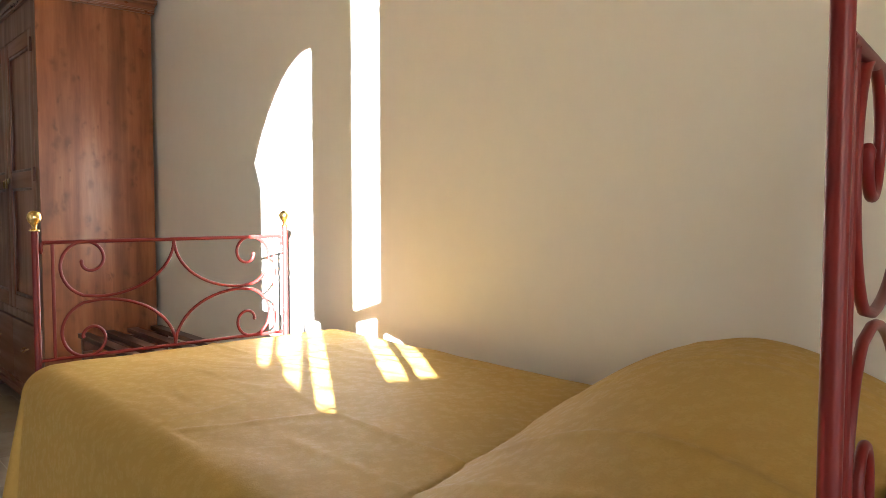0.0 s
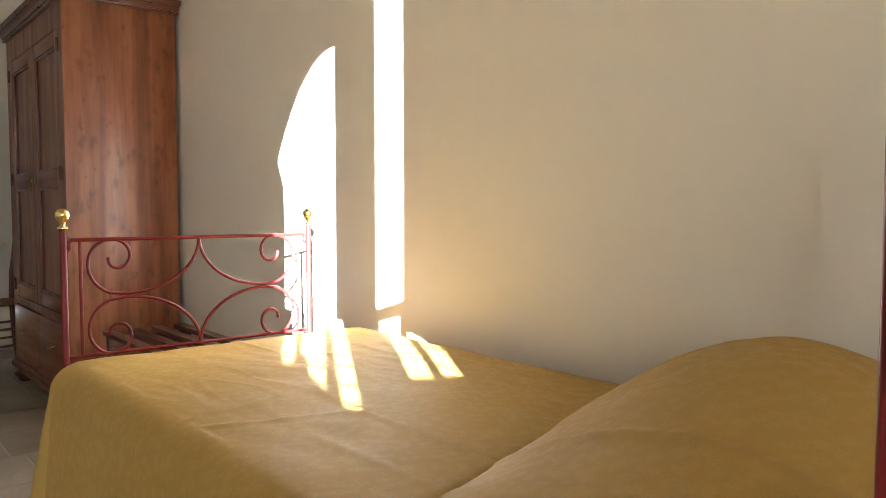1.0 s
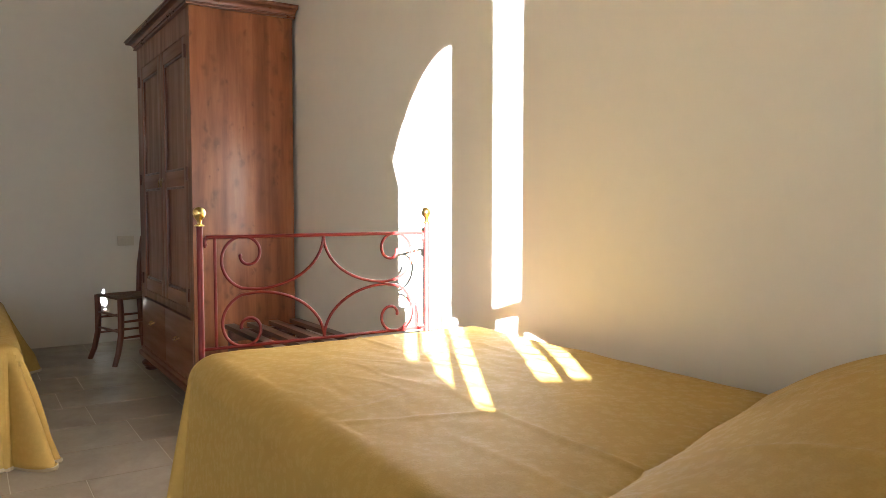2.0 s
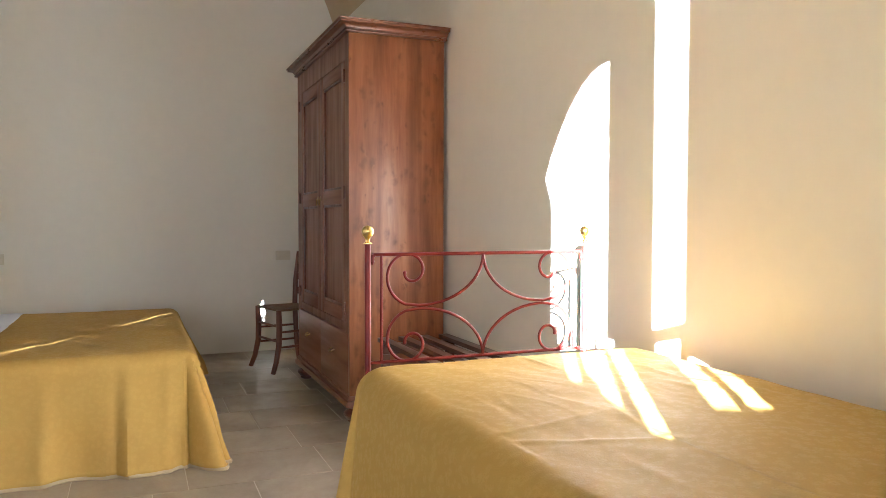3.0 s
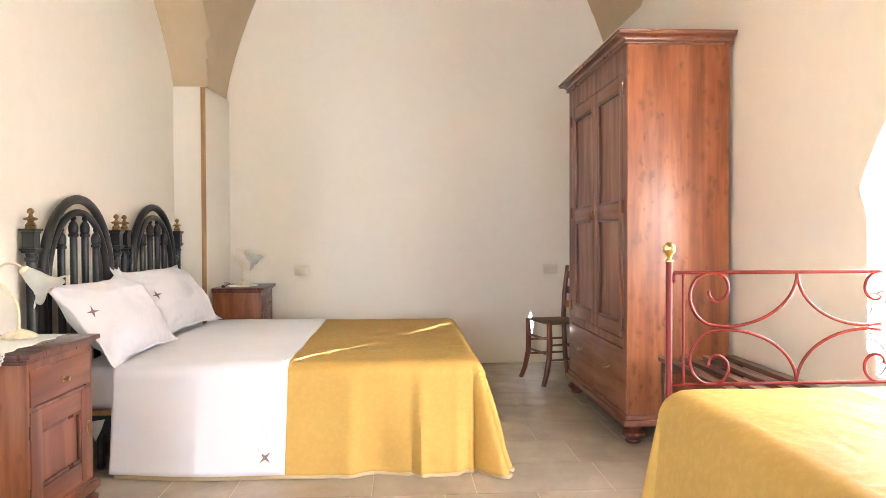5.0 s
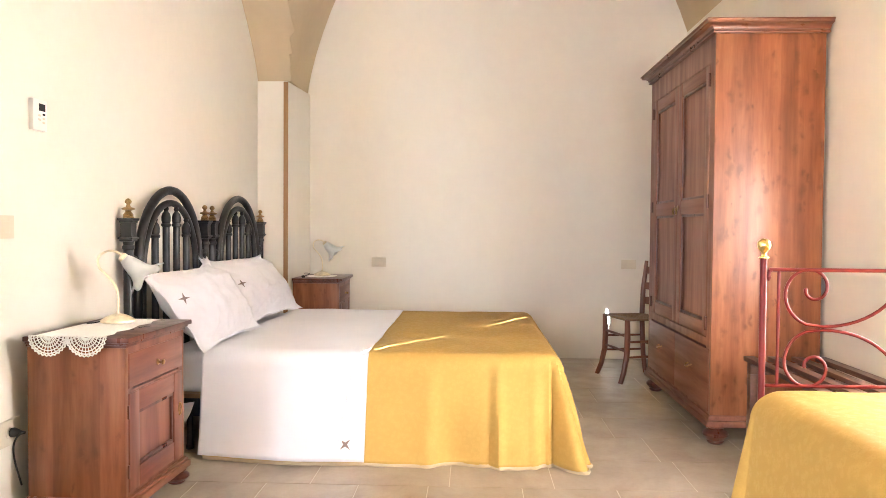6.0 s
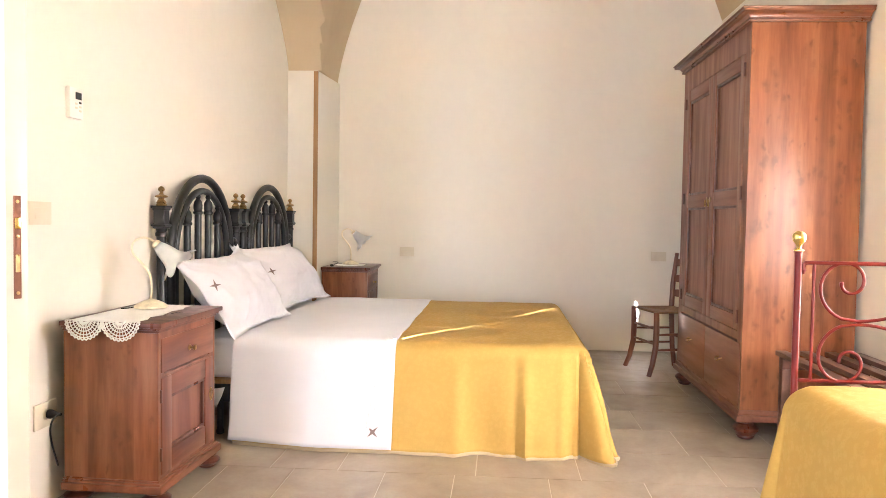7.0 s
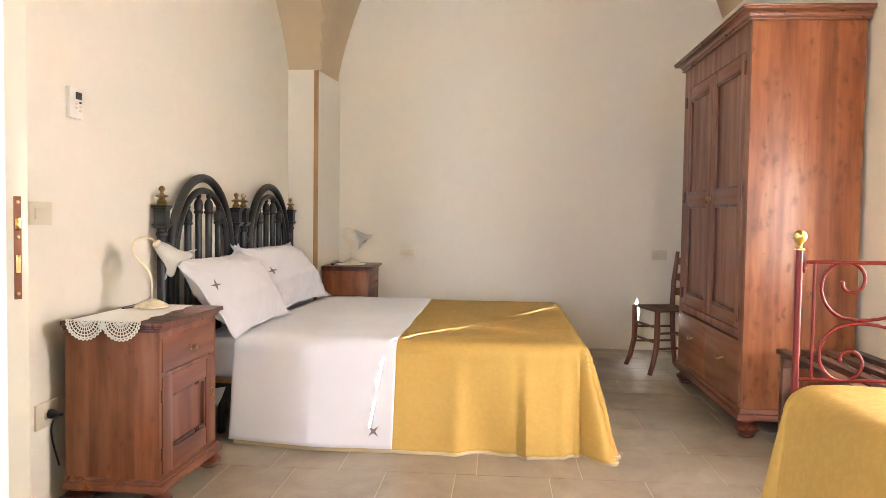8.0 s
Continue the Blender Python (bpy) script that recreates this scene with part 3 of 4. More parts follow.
def cornice(x0, x1, y0, y1, steps, bm=None):
    """Stacked mouldings: (z0, z1, overhang) with a rounded nose, open at the back."""
    bm = bm or bmesh.new()
    for za, zb, o in steps:
        box((x0 - o, y0 - o, za), (x1 + o, y1 + min(o, 0.012), zb), min(0.006, (zb - za) * 0.4), 2, bm)
    return bm


def moulded(x0, x1, y0, y1, profile):
    """A moulding run round the front and the sides, mitred at the corners: (overhang, z) pairs from below."""
    bm = bmesh.new()
    rings = [[bm.verts.new(p) for p in ((x0 - o, y1 + min(o, 0.012), z), (x0 - o, y0 - o, z), (x1 + o, y0 - o, z), (x1 + o, y1 + min(o, 0.012), z))] for o, z in profile]
    for a, b in zip(rings, rings[1:]):
        for k in range(4):
            bm.faces.new((a[k], a[(k + 1) % 4], b[(k + 1) % 4], b[k]))
    bm.faces.new(rings[0][::-1])
    bm.faces.new(rings[-1])
    return bm


def wardrobe():
    w = thing("wardrobe", pose(0, 0, 0), "tall red-brown pine wardrobe with two panelled doors and bun feet", "wardrobe")
    x0, x1, y0, y1 = -6.105, -4.772, 1.565, 2.112
    part("side", box((x1 - 0.022, y0, 0.155), (x1, y1, 2.0975), 0.003), WOOD_Z, w, "knotty orange-red pine side panel")
    part("side", box((x0, y0, 0.155), (x0 + 0.022, y1, 2.0975), 0.003), WOOD_Z, w)
    part("back", box((x0 + 0.022, y1 - 0.012, 0.155), (x1 - 0.022, y1, 2.09), 0), WOOD_Z, w)
    part("face_frame", extruded(rect(x0 + 0.022, 0.155, x1 - 0.022, 2.0975), [rect(x0 + 0.08, 0.545, x1 - 0.08, 1.965), rect(x0 + 0.08, 0.205, x1 - 0.08, 0.50)],
         0.024, lambda u, v, d: (u, y0 + 0.001 + d, v)), FRONT_Z, w)
    part("carcass", box((x0 + 0.022, y0 + 0.026, 0.16), (x1 - 0.022, y1 - 0.014, 2.085), 0), DARKWOOD, w)
    flat = lambda profile: [(o, 2.162 - (2.162 - z) * 0.74) for o, z in profile]
    cove = [(0.020 + 0.034 * (1 - math.cos(math.pi / 2 * i / 7)), 2.100 + 0.030 * math.sin(math.pi / 2 * i / 7)) for i in range(8)]
    nose = [(0.058 + 0.008 * math.cos(a), 2.1545 + 0.0075 * math.sin(a)) for a in [math.pi * (i / 6 - 0.5) for i in range(7)]]
    part("cornice", moulded(x0, x1, y0, y1, flat(cove + [(0.058, 2.132), (0.058, 2.145)] + nose)), CORNICE, w, "stepped pine cornice")
    bead = [(0.010 + 0.009 * math.cos(a), 2.0835 + 0.0085 * math.sin(a)) for a in [math.pi * (i / 6 - 0.5) for i in range(7)]]
    part("moulding", moulded(x0, x1, y0, y1, flat(bead + [(0.014, 2.0935), (0.014, 2.0995)])), CORNICE, w)
    part("plinth", cornice(x0, x1, y0, y1, [(0.098, 0.130, 0.022), (0.130, 0.156, 0.009)]), FRONT_X, w)
    xm = (x0 + x1) / 2
    for a, b, s in ((x0 + 0.083, xm - 0.002, 1), (xm + 0.002, x1 - 0.083, -1)):
        d = panel_door(w, "door", a, b, 0.548, 1.962, y0 + 0.022, [1.235], FRONT_Z, FRONT_X, FRONT_Z)
        hx = b - 0.03 if s == 1 else a + 0.03
        part("escutcheon", lathe([(0.016, 0), (0.016, 0.003), (0.010, 0.006)], 14, (hx, y0 - 0.007, 1.235), "Y"), OLDBRASS, d, "aged brass escutcheon")
        part("pull", tube([(hx + 0.012 * math.cos(k), y0 - 0.010 - 0.004, 1.215 + 0.020 * math.sin(k)) for k in [i * math.pi / 8 for i in range(17)]], 0.0028, 6), OLDBRASS, d)
        ex = a - 0.004 if s == 1 else b + 0.004
        for z in (0.62, 1.255, 1.88):
            part("hinge", tube([(ex, y0 - 0.004, z - 0.035), (ex, y0 - 0.004, z + 0.035)], 0.006, 8), DARKWOOD, w, "dark barrel hinge")
    for a, b in ((x0 + 0.030, xm - 0.0015), (xm + 0.0015, x1 - 0.030)):
        d = part("drawer", box((a, y0 - 0.002, 0.168), (b, y0 + 0.03, 0.488), 0.003), FRONT_X, w)
        c = (a + b) / 2
        part("pull", tube([(c - 0.030, y0 - 0.002, 0.36), (c - 0.030, y0 - 0.018, 0.354), (c - 0.018, y0 - 0.024, 0.346), (c + 0.018, y0 - 0.024, 0.346), (c + 0.030, y0 - 0.018, 0.354), (c + 0.030, y0 - 0.002, 0.36)], 0.005, 8), OLDBRASS, d, "small brass drawer pull")
    for x in (x0 + 0.045, x1 - 0.045):
        for y in (y0 + 0.045, y1 - 0.06):
            part("foot", lathe(BUN, 22, (x, y, 0)), DARKWOOD, w, "dark turned bun foot")
    return w


wardrobe()


# ---- bedside cabinets ----
def nightstand():
    """Front towards +y; width along x, base centre at the origin."""
    n = thing("nightstand", pose(0, 0, 0), "red-brown pine bedside cabinet with drawer and panelled door", "nightstand", "bedside cabinets")
    w, d, h = 0.255, 0.185, 0.70
    part("side", box((w - 0.02, -d, 0.105), (w, d, 0.66), 0.002), WOOD_Z, n, "knotty red pine side panel")
    part("side", box((-w, -d, 0.105), (-w + 0.02, d, 0.66), 0.002), WOOD_Z, n)
    part("carcass", box((-w + 0.02, -d, 0.11), (w - 0.02, d - 0.02, 0.655), 0), DARKWOOD, n)
    part("face_frame", extruded(rect(-w + 0.02, 0.105, w - 0.02, 0.66), [rect(-w + 0.055, 0.14, w - 0.055, 0.475), rect(-w + 0.055, 0.50, w - 0.055, 0.63)], 0.018,
         lambda u, v, q: (u, d - 0.018 + q, v)), STAND_Z, n)
    top = bmesh.new()
    for za, zb, o in ((0.66, 0.671, 0.006), (0.671, 0.681, 0.014), (0.681, 0.70, 0.026)):
        box((-w - o, -d - 0.002, za), (w + o, d + o, zb), 0.004, 2, top)
    part("top", top, DARKWOOD, n, "dark polished top with moulded edge")
    base = bmesh.new()
    for za, zb, o in ((0.062, 0.090, 0.022), (0.090, 0.100, 0.014), (0.100, 0.107, 0.007)):
        box((-w - o, -d - 0.002, za), (w + o, d + o, zb), 0.004, 2, base)
    part("plinth", base, WOOD_X, n)
    dr = part("drawer", box((-w + 0.024, d - 0.016, 0.506), (w - 0.024, d + 0.004, 0.636), 0.004), STAND_X, n)
    part("knob", lathe([(0.012, 0), (0.012, 0.003), (0.005, 0.006), (0.005, 0.014), (0.011, 0.020), (0.010, 0.026), (0.004, 0.029)], 14, (0, d + 0.004, 0.565), "Y"), OLDBRASS, dr, "aged brass knob")
    do = panel_door(n, "door", -w + 0.024, w - 0.024, 0.122, 0.488, d - 0.018, [], STAND_Z, STAND_X, STAND_Z, 0.078, 1)
    part("ring_pull", tube([(-w + 0.060 + 0.012 * math.sin(k), d + 0.010, 0.33 + 0.026 * math.cos(k)) for k in [i * math.pi / 9 for i in range(19)]], 0.003, 6), OLDBRASS, do, "brass ring pull")
    for z in (0.20, 0.42):
        part("hinge", box((w - 0.024, d - 0.002, z - 0.025), (w - 0.016, d + 0.006, z + 0.025), 0.002), DARKWOOD, n)
    for x in (-w + 0.03, w - 0.03):
        for y in (-d + 0.04, d - 0.02):
            part("foot", lathe([(r * 0.84, z * 0.635) for r, z in BUN], 18, (x, y, 0)), DARKWOOD, n, "dark turned bun foot")
    return n


ns = nightstand()
ns.matrix_basis = pose(-3.845, -1.092, 0, 0, 0, -1.5)
ns2 = copy_thing(ns, pose(-7.022, -0.895, 0))
tagged(ns2, "red-brown pine bedside cabinet in the corner by the pilaster")


# ---- bedside lamps ----
def bedside_lamp():
    """Bends to -x and its shade points to +x; stands on the origin."""
    l = thing("bedside_lamp", pose(0, 0, 0), "ivory metal bedside lamp with frosted glass tulip shade", "lamp", "bedside lamps")
    part("base", lathe([(0.070, 0), (0.077, 0.004), (0.076, 0.011), (0.066, 0.018), (0.050, 0.028), (0.028, 0.037), (0.012, 0.042), (0.008, 0.050)], 30), IVORY, l, "ribbed ivory and gold base")
    pts = []
    key = [(0, 0.045), (0.003, 0.10), (-0.006, 0.16), (-0.040, 0.215), (-0.078, 0.262), (-0.078, 0.310), (-0.040, 0.336), (0.000, 0.328), (0.022, 0.305)]
    for i in range(len(key) - 1):
        p0, p1, p2, p3 = key[max(i - 1, 0)], key[i], key[i + 1], key[min(i + 2, len(key) - 1)]
        for k in range(5):
            u = k / 5
            q = [0.5 * ((2 * p1[c]) + (-p0[c] + p2[c]) * u + (2 * p0[c] - 5 * p1[c] + 4 * p2[c] - p3[c]) * u * u + (-p0[c] + 3 * p1[c] - 3 * p2[c] + p3[c]) * u ** 3) for c in (0, 1)]
            pts.append((q[0], 0, q[1]))
    pts.append((0.022, 0, 0.305))
    part("stem", tube(pts, 0.0055, 10), IVORY, l)
    aim = Vector((0.72, 0, -0.69)).normalized()
    side = Vector((0, 1, 0))
    up = aim.cross(side)
    s0 = Vector((0.016, 0, 0.312))

    def turned(profile, steps, wave=0.0, bm=None):
        bm = bm or bmesh.new()
        rings = []
        for r, h in profile:
            k = max(0.0, (h - 0.07) / 0.08) ** 1.7
            rings.append([bm.verts.new(s0 + aim * (h + wave * k * 0.013 * math.cos(5 * 2 * math.pi * i / steps)) + (side * math.cos(2 * math.pi * i / steps) + up * math.sin(2 * math.pi * i / steps)) *
                          r * (1 + wave * k * 0.17 * math.cos(5 * 2 * math.pi * i / steps))) for i in range(steps)])
        for a, b in zip(rings, rings[1:]):
            for i in range(steps):
                j = (i + 1) % steps
                bm.faces.new((a[i], a[j], b[j], b[i]))
        return bm, rings
    cup, rings = turned([(0.010, -0.006), (0.020, 0.0), (0.023, 0.012), (0.021, 0.022)], 20)
    cup.faces.new(rings[0])
    cup.faces.new(rings[-1])
    part("socket", cup, IVORY, l)
    sh, _ = turned([(0.021, 0.016), (0.027, 0.030), (0.034, 0.050), (0.040, 0.075), (0.045, 0.100), (0.055, 0.122), (0.071, 0.138), (0.092, 0.148)], 60, 1.0)
    ob = part("shade", sh, GLASS, l, "frosted glass tulip shade with wavy rim")
    m = ob.modifiers.new("thickness", "SOLIDIFY")
    m.thickness, m.offset = 0.003, 0
    part("bulb", lathe([(0.010, 0.02), (0.018, 0.035), (0.020, 0.05), (0.014, 0.064), (0.003, 0.07)], 14, (0, 0, 0)), WHITEPLASTIC, l).matrix_basis = Matrix.Translation(s0) @ aim.to_track_quat("Z", "Y").to_matrix().to_4x4()
    return l


lamp = bedside_lamp()
lamp.matrix_basis = pose(-3.965, -1.125, 0.7045, 0, 0, 117) @ Matrix.Diagonal((0.90, 0.90, 0.88, 1))
lamp2 = copy_thing(lamp, pose(-7.06, -0.905, 0.7045, 0, 0, 101) @ Matrix.Diagonal((1.0, 1.0, 1.0, 1)))
tagged(lamp2, "ivory bedside lamp with frosted tulip shade in the corner")
# ---- double bed of two black iron headboards ----
def square_turned(x, profile):
    """A square block with stepped mouldings: (half width, height) pairs from below."""
    bm = bmesh.new()
    rings = [[bm.verts.new((x + r * i, r * j, z)) for i, j in ((-1, -1), (1, -1), (1, 1), (-1, 1))] for r, z in profile]
    for a, b in zip(rings, rings[1:]):
        for k in range(4):
            bm.faces.new((a[k], a[(k + 1) % 4], b[(k + 1) % 4], b[k]))
    bm.faces.new(rings[0][::-1])
    bm.faces.new(rings[-1])
    return bm


def headboard():
    """Stands along x from 0 to -1.075, back at y = 0."""
    h = thing("iron_headboard", pose(0, 0, 0), "black iron headboard with double arch and brass finials", "headboard", "headboards of the double bed")
    for x in (-0.035, -1.040):
        p = part("post", lathe([(0.030, 0.0), (0.030, 0.02), (0.023, 0.03), (0.023, 0.99), (0.028, 0.996), (0.028, 1.008), (0.023, 1.014), (0.026, 1.031)], 16, (x, 0, 0)), BLACK, h)
        part("capital", square_turned(x, [(0.024, 1.030), (0.030, 1.032), (0.030, 1.040), (0.036, 1.043), (0.036, 1.049), (0.030, 1.052), (0.027, 1.060), (0.027, 1.118), (0.031, 1.121), (0.031, 1.128), (0.037, 1.131), (0.037, 1.141)]), BLACK, h, "square black capital")
        part("finial", lathe([(0.024, 1.141), (0.026, 1.146), (0.022, 1.152), (0.024, 1.157), (0.019, 1.165), (0.013, 1.172), (0.014, 1.177), (0.029, 1.182), (0.031, 1.186), (0.027, 1.190),
                                (0.012, 1.195), (0.008, 1.203), (0.009, 1.209), (0.014, 1.213), (0.016, 1.220), (0.013, 1.228), (0.006, 1.234), (0.001, 1.236)], 18, (x, 0, 0)), OLDBRASS, p, "turned aged brass finial")

    def arch(half, top, r, z0, name):
        c, spring = -0.5375, top - half * 1.02
        pts = [(c - half, 0, z0), (c - half, 0, spring * 0.5 + z0 * 0.5)]
        for i in range(25):
            a = math.pi * i / 24
            pts.append((c - half * math.cos(a), 0, spring + half * 1.02 * math.sin(a)))
        pts += [(c + half, 0, spring * 0.5 + z0 * 0.5), (c + half, 0, z0)]
        part(name, tube(pts, r, 12), BLACK, h)
    arch(0.405, 1.298, 0.023, 0.35, "outer_arch")
    arch(0.352, 1.230, 0.018, 0.35, "inner_arch")
    for i in range(4):
        x = -0.5375 + (i - 1.5) * 0.138
        top = 1.228 - 0.98 * (0.352 - math.sqrt(0.352 ** 2 - (x + 0.5375) ** 2)) - 0.006
        part("spindle", lathe([(0.015, 0.36), (0.0185, 0.40), (0.0185, top - 0.115), (0.025, top - 0.110), (0.026, top - 0.100), (0.021, top - 0.094), (0.024, top - 0.082), (0.0245, top - 0.062),
                               (0.020, top - 0.044), (0.012, top - 0.034), (0.010, top - 0.028), (0.015, top - 0.019), (0.012, top - 0.008), (0.003, top)], 14, (x, 0, 0)), BLACK, h)
    for z in (0.36, 0.52):
        part("cross_bar", box((-1.04, -0.011, z - 0.018), (-0.035, 0.011, z + 0.018), 0.003), BLACK, h)
    for s in (-0.075, -1.0):
        part("bracket", lathe([(0.005, -0.05), (0.02, -0.02), (0.026, 0.0), (0.02, 0.02), (0.005, 0.05)], 12, (s, 0, 0.94), "X"), BLACK, h)
    return h


hb = headboard()
hb.matrix_basis = pose(-4.385, Y0 + 0.055, 0)
copy_thing(hb, pose(-5.515, Y0 + 0.055, 0) @ Matrix.Diagonal((1.05, 1, 1, 1)))

BX0, BX1, BY0, BY1 = -6.24, -4.52, -1.20, 0.70


def bed_base():
    b = thing("double_bed", pose(0, 0, 0), "low double bed with black rails and plywood board", "bed")
    part("plywood", box((BX0, BY0, 0.262), (BX1 + 0.012, BY1, 0.285), 0.003), OAK, b, "light plywood board")
    for x in (BX0 + 0.02, BX1 - 0.02):
        part("side_rail", box((x - 0.02, BY0, 0.17), (x + 0.02, BY1, 0.2615), 0.004), BLACK, b)
    for y in (BY0 + 0.02, BY1 - 0.02):
        part("end_rail", box((BX0 + 0.041, y - 0.02, 0.17), (BX1 - 0.041, y + 0.02, 0.2615), 0.004), BLACK, b)
    for x in (BX0 + 0.03, -5.38, BX1 - 0.03):
        for y in (BY0 + 0.15, BY1 - 0.03):
            part("leg", lathe([(0.016, 0), (0.020, 0.004), (0.020, 0.02), (0.016, 0.024), (0.016, 0.1695)], 12, (x, y, 0)), BLACK, b)
    return b


bed_base()
single("mattress", box((BX0, BY0, 0.2855), (BX1, BY1, 0.488), 0.045, 4), LINEN, "white fitted double mattress on a plywood base", "mattress")

place2 = lambda a, b, z: (-4.505 - a, -1.15 + b, z)


def fringe_along(pts, parent, name="fringe", drop=0.012, stop=None):
    bm = bmesh.new()
    prev = None
    for p in pts:
        p = Vector(p)
        ring = [bm.verts.new(p + Vector(o)) for o in ((0.004, 0.003, 0.004), (0.006, 0.004, -drop * 0.5), (0.003, 0.002, -drop), (-0.003, -0.002, -drop), (-0.003, -0.002, 0.004))]
        if prev:
            for k in range(5):
                bm.faces.new((prev[k], ring[k], ring[(k + 1) % 5], prev[(k + 1) % 5]))
        prev = ring
    return part(name, bm, FRINGE, parent, "cream braided edging")


def pressed(b):
    """Ironed fold in the hanging sheet."""
    return 0.016 - 0.17 * max(0.0, 0.60 - b) - 0.012 * max(0.0, b - 0.60)


bm, hem = drape("bedspread", 1.75, 1.86, 0.546, 0.550, 0.40, 0.503, place2, YELLOW, flare=(0.20, 0.13), na=120, nb=150, ripple=0.023, round_r=0.07, seed=5, b0=0.22, sag=0.0, press=pressed, calm=1.0, pleat=0.05, folds=((1.30, 0.03, 0.012), (1.35, 0.05, -0.010), (1.58, 0.022, -0.011), (1.62, 0.025, 0.022), (1.70, 0.05, -0.008), (1.79, 0.018, 0.014), (1.84, 0.03, -0.022)))
spread2 = single("bedspread", bm, YELLOW, "mustard damask bedspread with cream edging on the double bed", "bedspread")
solid_cloth(spread2, 0.004)
fringe_along(hem, spread2)

bm, hem = drape("bed_sheet", 1.75, 1.002, 0.545, 0.0, 0.40, 0.512, place2, LINEN, flare=(0.225, 0.14), na=120, nb=70, ripple=0.0, round_r=0.078, seed=5, b0=0.20, sag=0.0, press=pressed)
sheet = single("bed_sheet", bm, LINEN, "white linen sheet folded over the double bed", "bed sheet")
solid_cloth(sheet, 0.003)

def star(size):
    """Small embroidered four-pointed star in the plane z = 0."""
    loop = []
    for i in range(8):
        a = math.pi / 4 * i
        r = size if i % 2 == 0 else size * 0.26
        loop.append((r * math.cos(a), r * math.sin(a)))
    return extruded(loop, [], 0.0022, lambda u, v, d: (u, v, d))


st = part("embroidery", star(0.034), MOTIF, sheet, "taupe embroidered star")
st.matrix_basis = pose(-4.318, -0.235, 0.105, 77, 0, 90) @ pose(0, 0, 0, 0, 0, 45)


def pillow(name, seed, far_ear):
    """Soft pillow with a flat flange, in its own x, y plane, 0.80 by 0.52."""
    bm = bmesh.new()
    nx, ny, W, H = 96, 64, 0.455, 0.245
    sides = []
    for s in (1, -1):
        rows = []
        for i in range(nx + 1):
            row = []
            for j in range(ny + 1):
                u, v = -1 + 2 * i / nx, -1 + 2 * j / ny
                inner = max(0.0, (1 - abs(u)) - 0.06) / 0.94, max(0.0, (1 - abs(v)) - 0.08) / 0.92
                t = 0.128 * (1 - 0.15 * v) * (min(1, inner[0] * 1.6) ** 0.6) * (min(1, inner[1] * 1.6) ** 0.55)
                t *= 1 + 0.14 * noise.noise(Vector((u * 1.7, v * 1.7, seed))) + 0.04 * noise.noise(Vector((u * 5, v * 4, seed + 3)))
                wr = 0.005 * noise.noise(Vector((u * 7 + v * 3, v * 4 - u * 2, seed + 9)))
                ridge = 1 - abs(noise.noise(Vector((u * 3.2 - v * 1.5, v * 1.6 + u * 0.8, seed + 17)))) * 2
                wr += 0.005 * max(0.0, ridge - 0.72) / 0.28 * (0.3 + 0.7 * max(abs(u), abs(v)))
                # creases fan out from the corners
                fan = math.atan2(1.1 - abs(v), 1.1 - abs(u))
                near = math.hypot(1 - abs(u), (1 - abs(v)) * 0.7)
                wr += 0.020 * math.exp(-(near / 0.5) ** 2) * (abs(noise.noise(Vector((fan * 5.5 + (3 if u > 0 else 0), near * 1.2 + (5 if v > 0 else 0), seed)))) - 0.2)
                x = W * u * (1 - 0.09 * (1 - v * v) * abs(u) ** 3)
                ear = 0.20 * max(0.0, ((u if u > 0 else -u * far_ear) - 0.55) / 0.45) ** 1.5 * max(0.0, -v) ** 2
                y = H * v * (1 - 0.11 * (1 - u * u) * abs(v) ** 3 + ear)
                rim = 0.007 * math.sin(u * 9 + seed) * (abs(v) ** 6) + 0.006 * math.sin(v * 8 + seed) * (abs(u) ** 6)
                row.append(bm.verts.new((x, y, s * (t + 0.0015) + wr * (1 if s > 0 else 0.3) * min(1, t / 0.03) + rim)))
            rows.append(row)
        sides.append(rows)
        for i in range(nx):
            for j in range(ny):
                q = (rows[i][j], rows[i + 1][j], rows[i + 1][j + 1], rows[i][j + 1])
                bm.faces.new(q if s > 0 else q[::-1])
    top, low = sides
    ring = [(i, 0) for i in range(nx)] + [(nx, j) for j in range(ny)] + [(i, ny) for i in range(nx, 0, -1)] + [(0, j) for j in range(ny, 0, -1)]
    for (i, j), (k, l) in zip(ring, ring[1:] + ring[:1]):
        bm.faces.new((top[i][j], low[i][j], low[k][l], top[k][l]))
    p = single(name, bm, LINEN, "plump white pillow with embroidered star against the headboard", "pillow", "pillows on the double bed")
    e = part("embroidery", star(0.031), MOTIF, p, "taupe embroidered star")
    return p, e


for k, (x, y, z, yaw, lean, roll, eu, ev) in enumerate(((-4.81, -1.055, 0.698, 2, -50, -3, 0.36, 0.03), (-5.72, -1.07, 0.715, 0, -50, -6, 0.33, 0.0))):
    p, e = pillow("pillow", 4 + 7 * k, 1 - k)
    p.matrix_basis = pose(x, y, z, 0, 0, yaw) @ pose(0, 0, 0, lean, 0, roll)
    near = min((v for v in p.data.vertices if v.co.z > 0.02), key=lambda v: math.hypot(v.co.x - eu, v.co.y + ev))
    e.matrix_basis = Matrix.Translation(near.co + near.normal * 0.003) @ near.normal.to_track_quat("Z", "Y").to_matrix().to_4x4() @ pose(0, 0, 0, 0, 0, 4 - 28 * (1 - k))



